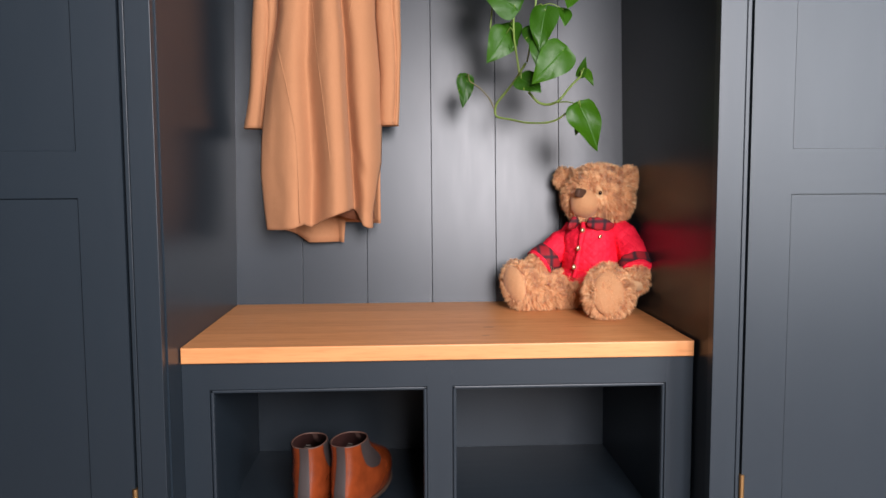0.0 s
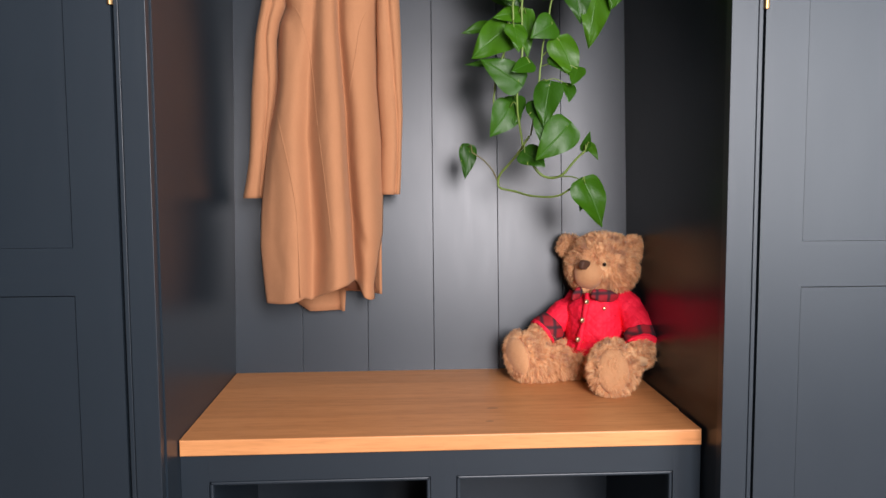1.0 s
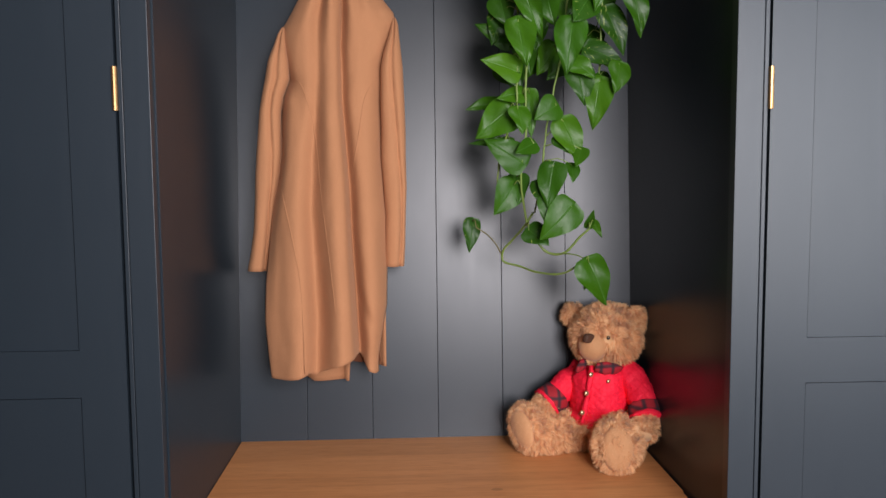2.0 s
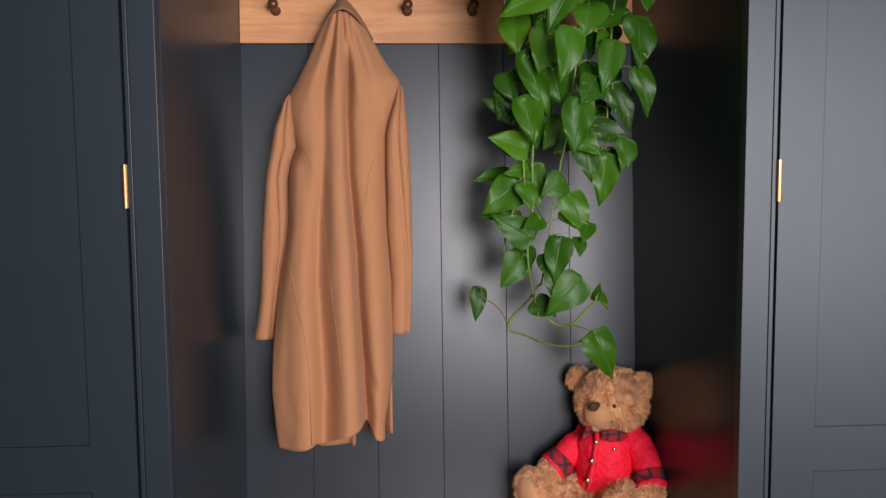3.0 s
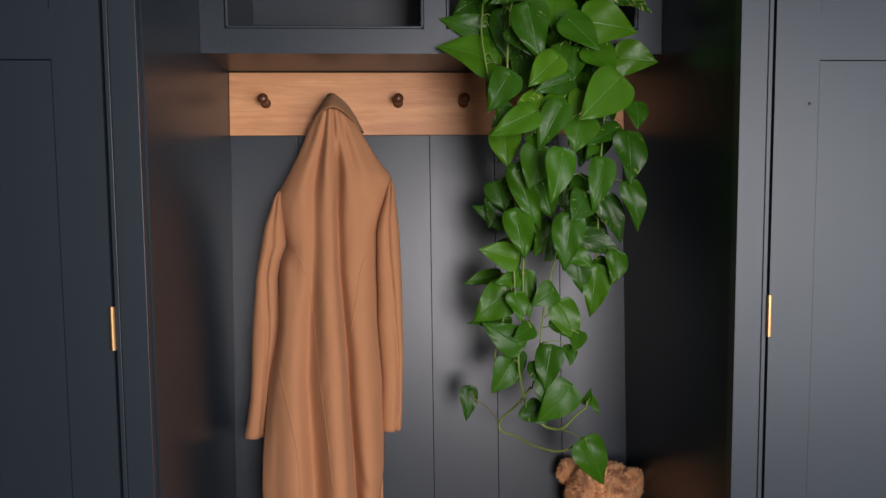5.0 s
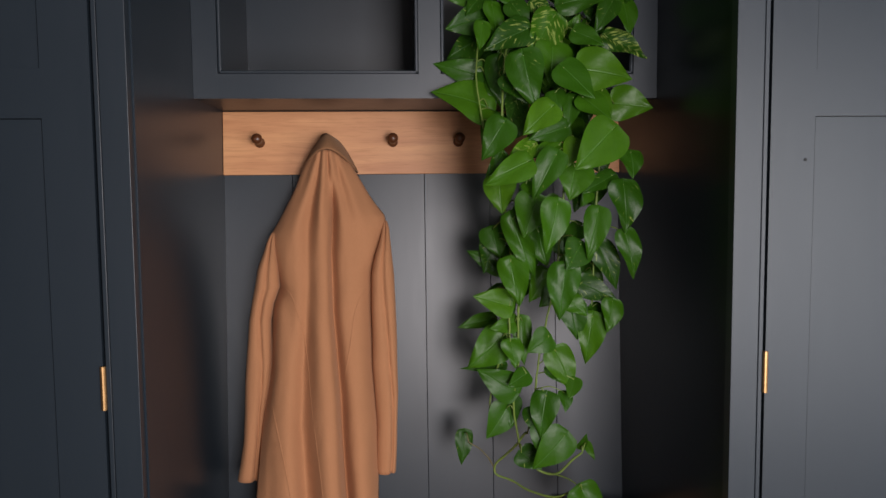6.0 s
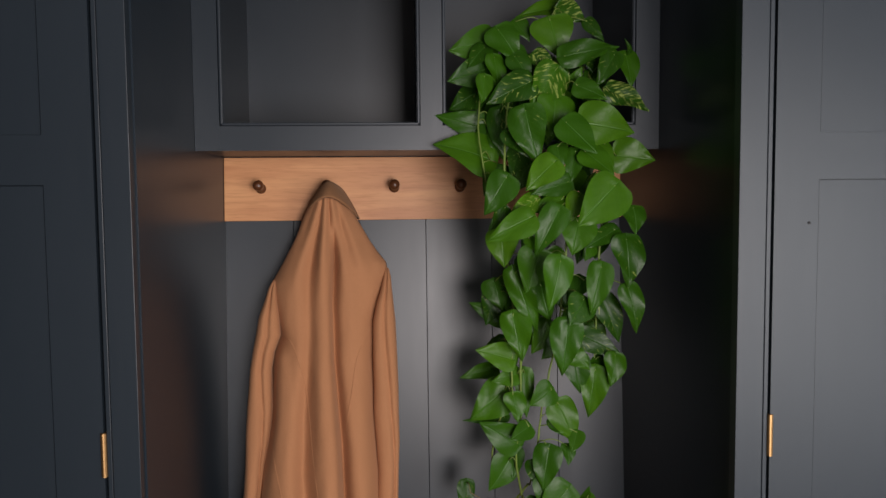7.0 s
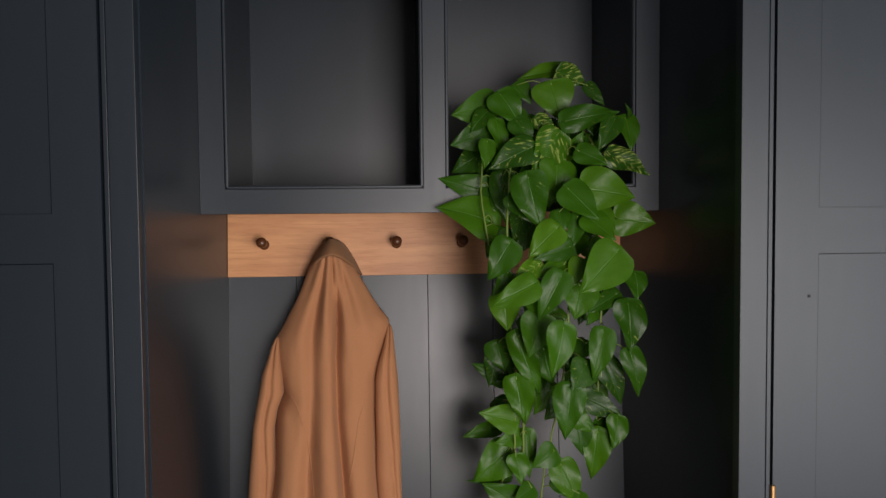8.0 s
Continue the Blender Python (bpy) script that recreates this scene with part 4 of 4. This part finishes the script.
def quilt_material():
    m, nt, p = material("red_quilting")
    tc, sep = nt.nodes.new("ShaderNodeTexCoord"), nt.nodes.new("ShaderNodeSeparateXYZ")
    nt.links.new(tc.outputs["Object"], sep.inputs[0])
    waves = []
    for sign in (1, -1):
        a = nt.nodes.new("ShaderNodeMath")
        a.operation = "MULTIPLY_ADD"
        a.inputs[1].default_value = sign
        nt.links.new(sep.outputs["X"], a.inputs[0])
        nt.links.new(sep.outputs["Z"], a.inputs[2])
        s = nt.nodes.new("ShaderNodeMath")
        s.operation, s.inputs[1].default_value = "MULTIPLY", 150.0
        nt.links.new(a.outputs[0], s.inputs[0])
        w = nt.nodes.new("ShaderNodeMath")
        w.operation = "SINE"
        nt.links.new(s.outputs[0], w.inputs[0])
        b = nt.nodes.new("ShaderNodeMath")
        b.operation = "ABSOLUTE"
        nt.links.new(w.outputs[0], b.inputs[0])
        waves.append(b.outputs[0])
    low = nt.nodes.new("ShaderNodeMath")
    low.operation = "MINIMUM"
    for k in (0, 1):
        nt.links.new(waves[k], low.inputs[k])
    cloud = noise_of(nt, 45, 4)
    nt.links.new(mix_of(nt, cloud, (0.88, 0.008, 0.032), (0.97, 0.018, 0.060)), p.inputs["Base Color"])
    p.inputs["Roughness"].default_value = 0.68
    p.inputs["Specular IOR Level"].default_value = 0.3
    nt.links.new(bump_of(nt, low.outputs[0], 0.3, 0.004, bump_of(nt, noise_of(nt, 46, 4), 0.8, 0.007)), p.inputs["Normal"])
    return m


def plaid_material():
    m, nt, p = material("tartan")
    tc, sep = nt.nodes.new("ShaderNodeTexCoord"), nt.nodes.new("ShaderNodeSeparateXYZ")
    nt.links.new(tc.outputs["Object"], sep.inputs[0])
    bands = []
    for axis in "XZ":
        s = nt.nodes.new("ShaderNodeMath")
        s.operation, s.inputs[1].default_value = "MULTIPLY", 210.0
        nt.links.new(sep.outputs[axis], s.inputs[0])
        w = nt.nodes.new("ShaderNodeMath")
        w.operation = "SINE"
        nt.links.new(s.outputs[0], w.inputs[0])
        bands.append(range_of(nt, w.outputs[0], -0.3, 0.9))
    c = mix_of(nt, bands[0], (0.36, 0.012, 0.022), (0.014, 0.016, 0.024))
    nt.links.new(mix_of(nt, bands[1], c, (0.020, 0.014, 0.020)), p.inputs["Base Color"])
    p.inputs["Roughness"].default_value = 0.8
    nt.links.new(bump_of(nt, noise_of(nt, 200, 3), 0.2, 0.001), p.inputs["Normal"])
    return m


FUR = fur_material("bear_plush", (0.78, 0.39, 0.165), (0.99, 0.70, 0.40), True)
VELOUR = fur_material("bear_velour", (0.68, 0.34, 0.15), (0.82, 0.46, 0.23), False)
QUILT, TARTAN = quilt_material(), plaid_material()
NOSE = plain("nose_felt", (0.085, 0.040, 0.024), 0.6)
EYE = plain("eye_bead", (0.006, 0.005, 0.005), 0.1)
SNAP = plain("brass_snap", (0.70, 0.55, 0.33), 0.3, 0.8)
BEAR_MATS = [FUR, VELOUR, QUILT, TARTAN, NOSE, EYE, SNAP]
BEAR = Vector((0.405, 0.52, 0.48))
bear_bm = bmesh.new()
fur_from = []


def blob(c, r, mat, rot=(0, 0, 0), rough=0.0, power=1.0, sub=3, shag=0.0):
    """One rounded, uneven form of the toy."""
    made = bmesh.ops.create_icosphere(bear_bm, subdivisions=sub, radius=1)["verts"]
    turn = Euler([radians(a) for a in rot]).to_matrix()
    for v in made:
        d = v.co.copy()
        q = Vector(math.copysign(abs(a) ** power, a) for a in d)
        q *= 1 + rough * noise.noise(d * 2.2 + Vector(c) * 20) + rough * 0.5 * noise.noise(d * 6 + Vector(c) * 9)
        v.co = turn @ Vector((q.x * r[0], q.y * r[1], q.z * r[2])) + Vector(c) - BEAR
    faces = {f for v in made for f in v.link_faces}
    for f in faces:
        f.material_index, f.smooth = mat, True
    if shag:
        fur_from.append((faces, shag))
    return faces


def limb(points, radii, mat, rough=0.06, shag=0.0, sides=20):
    """A soft tube for an arm or a leg."""
    before = set(bear_bm.faces)
    line = smooth_line(points, 14)
    rr = np.interp(np.linspace(0, len(radii) - 1, 14), range(len(radii)), radii)
    tube([p - BEAR for p in line], [float(a) * (1 + rough * noise.noise(p * 30)) for a, p in zip(rr, line)], sides, bear_bm)
    faces = set(bear_bm.faces) - before
    bmesh.ops.recalc_face_normals(bear_bm, faces=list(faces))
    for f in faces:
        f.material_index, f.smooth = mat, True
    if shag:
        fur_from.append((faces, shag))
    return faces


# head, muzzle and ears
blob((0.418, 0.545, 0.757), (0.084, 0.078, 0.070), 0, (0, 0, 40), 0.05, shag=0.018)
blob((0.398, 0.530, 0.728), (0.060, 0.050, 0.036), 0, (0, 0, 40), 0.04, shag=0.012)
blob((0.370, 0.490, 0.741), (0.037, 0.038, 0.038), 1, (0, 0, 38), 0.06)
blob((0.352, 0.459, 0.765), (0.0145, 0.007, 0.0105), 4, (14, 6, 38), 0.0, 0.4)
blob((0.400, 0.461, 0.765), (0.0046, 0.005, 0.0052), 5, (0, 0, 38), sub=2)
blob((0.347, 0.513, 0.776), (0.0045, 0.004, 0.005), 5, (0, 0, 38), sub=2)
blob((0.484, 0.515, 0.799), (0.026, 0.015, 0.029), 0, (0, 20, 30), 0.08, shag=0.012)
blob((0.480, 0.502, 0.797), (0.014, 0.006, 0.015), 1, (0, 15, 30), 0.05)
blob((0.345, 0.598, 0.800), (0.028, 0.016, 0.026), 0, (0, -15, 30), 0.08, shag=0.012)
# seat and legs
blob((0.405, 0.530, 0.535), (0.088, 0.080, 0.056), 0, (0, 0, 30), 0.05, shag=0.016)
limb([(0.43, 0.50, 0.525), (0.415, 0.43, 0.530), (0.398, 0.365, 0.535)], [0.052, 0.050, 0.046], 0, shag=0.018)
blob((0.392, 0.352, 0.541), (0.045, 0.030, 0.062), 0, (-8, 0, -6), 0.05, shag=0.015)
blob((0.3885, 0.327, 0.541), (0.036, 0.016, 0.051), 1, (-8, 0, -6), 0.06)
limb([(0.375, 0.545, 0.522), (0.31, 0.525, 0.520), (0.235, 0.498, 0.520)], [0.046, 0.043, 0.042], 0, shag=0.018)
blob((0.214, 0.494, 0.542), (0.042, 0.030, 0.060), 0, (-8, -38, -48), 0.05, shag=0.015)
blob((0.196, 0.473, 0.546), (0.032, 0.016, 0.048), 1, (-8, -38, -48), 0.06)
# jacket: body, sleeves, cuffs, collar, front strip and snaps
blob((0.406, 0.535, 0.610), (0.083, 0.072, 0.088), 2, (0, 0, 35), 0.06, 0.85, 4)
blob((0.404, 0.530, 0.560), (0.088, 0.078, 0.030), 2, (0, 0, 35), 0.06, 0.8, 4)
limb([(0.365, 0.565, 0.665), (0.325, 0.560, 0.630), (0.285, 0.548, 0.600)], [0.034, 0.037, 0.034], 2, 0.2)
limb([(0.298, 0.552, 0.608), (0.283, 0.547, 0.596), (0.270, 0.542, 0.586)], [0.0385, 0.041, 0.040], 3, 0.05)
limb([(0.273, 0.543, 0.588), (0.267, 0.541, 0.584)], [0.042, 0.042], 2, 0.05)
limb([(0.275, 0.544, 0.590), (0.256, 0.536, 0.577), (0.243, 0.531, 0.572)], [0.028, 0.028, 0.018], 0, shag=0.012)
limb([(0.455, 0.525, 0.670), (0.480, 0.480, 0.632), (0.484, 0.435, 0.592)], [0.034, 0.037, 0.034], 2, 0.2)
limb([(0.483, 0.446, 0.603), (0.483, 0.432, 0.588), (0.480, 0.418, 0.576)], [0.0385, 0.041, 0.040], 3, 0.05)
limb([(0.481, 0.421, 0.579), (0.480, 0.415, 0.574)], [0.042, 0.042], 2, 0.05)
limb([(0.480, 0.425, 0.580), (0.472, 0.398, 0.560), (0.466, 0.382, 0.548)], [0.026, 0.027, 0.016], 0, shag=0.012)
blob((0.347, 0.496, 0.692), (0.028, 0.008, 0.016), 3, (20, -12, 50), 0.04, 0.8)
blob((0.404, 0.470, 0.690), (0.040, 0.009, 0.015), 3, (20, 10, 22), 0.04, 0.8)
blob((0.410, 0.545, 0.700), (0.066, 0.062, 0.013), 3, (0, 0, 35), 0.04)
limb([(0.366, 0.484, 0.690), (0.356, 0.466, 0.645), (0.346, 0.459, 0.600), (0.338, 0.460, 0.560)], [0.006, 0.007, 0.007, 0.006], 2, 0.05, sides=10)
for px, py, pz in ((0.361, 0.468, 0.675), (0.348, 0.4565, 0.633), (0.337, 0.452, 0.588)):
    blob((px, py, pz), (0.0066, 0.0040, 0.0066), 6, (0, 0, 25), sub=2)
blob((0.402, 0.461, 0.660), (0.0055, 0.002, 0.0055), 6, (0, 0, 20), sub=1)

# creases in the jacket's cloth
for v in {v for f in bear_bm.faces if f.material_index in (2, 3) for v in f.verts}:
    v.co += v.normal * (0.0048 * noise.noise(v.co * 42) + 0.0026 * noise.noise(v.co * 95))
# shaggy plush: short tapered tufts that grow out of the fur
rnd = random.Random(11)
tufts = []
bear_bm.normal_update()
for faces, length in fur_from:
    for f in faces:
        n = f.normal.copy()
        f.normal_update()
        n = f.normal
        vs = [v.co for v in f.verts]
        count = f.calc_area() * 430000
        for _ in range(int(count) + (rnd.random() < count % 1)):
            a, b = rnd.random(), rnd.random()
            if a + b > 1:
                a, b = 1 - a, 1 - b
            p = vs[0] + a * (vs[1] - vs[0]) + b * (vs[2] - vs[0]) if len(vs) == 3 else vs[0].lerp(vs[1], a).lerp(vs[3].lerp(vs[2], a), b)
            if length > 0.01 and ((p + BEAR - Vector((0.363, 0.468, 0.742))).length < 0.036 or (p + BEAR - Vector((0.400, 0.464, 0.765))).length < 0.012):
                continue
            tufts.append((p.copy(), n.copy(), length))
for p, n, length in tufts:
    curl = Vector((noise.noise(p * 65), noise.noise(p * 65 + Vector((7, 3, 1))), noise.noise(p * 65 + Vector((2, 8, 5)))))
    way = (n * 0.8 + curl * 1.15 + Vector((0, 0, -0.15)) + 0.4 * Vector((rnd.uniform(-1, 1), rnd.uniform(-1, 1), rnd.uniform(-1, 1)))).normalized()
    side = way.cross(n)
    if side.length < 1e-3:
        continue
    side = side.normalized() * 0.0009
    h = length * rnd.uniform(0.5, 1.25)
    mid = p + way * h * 0.55 + n * h * 0.12
    end = p + way * h + Vector((0, 0, -0.2 * h))
    mid.z, end.z = max(mid.z, 0.001), max(end.z, 0.001)
    quad = [bear_bm.verts.new(q) for q in (p - side - n * 0.001, p + side - n * 0.001, mid + side * 0.8, mid - side * 0.8, end)]
    f = bear_bm.faces.new(quad[:4])
    g = bear_bm.faces.new((quad[3], quad[2], quad[4]))
    f.smooth = g.smooth = True
data = bpy.data.meshes.new("teddy_bear")
bear_bm.to_mesh(data)
bear_bm.free()
for one in BEAR_MATS:
    data.materials.append(one)
teddy = new("teddy_bear", data)
teddy.location = BEAR
tagged(teddy, "brown plush toy in a red quilted jacket sitting on the bench", "soft toy")
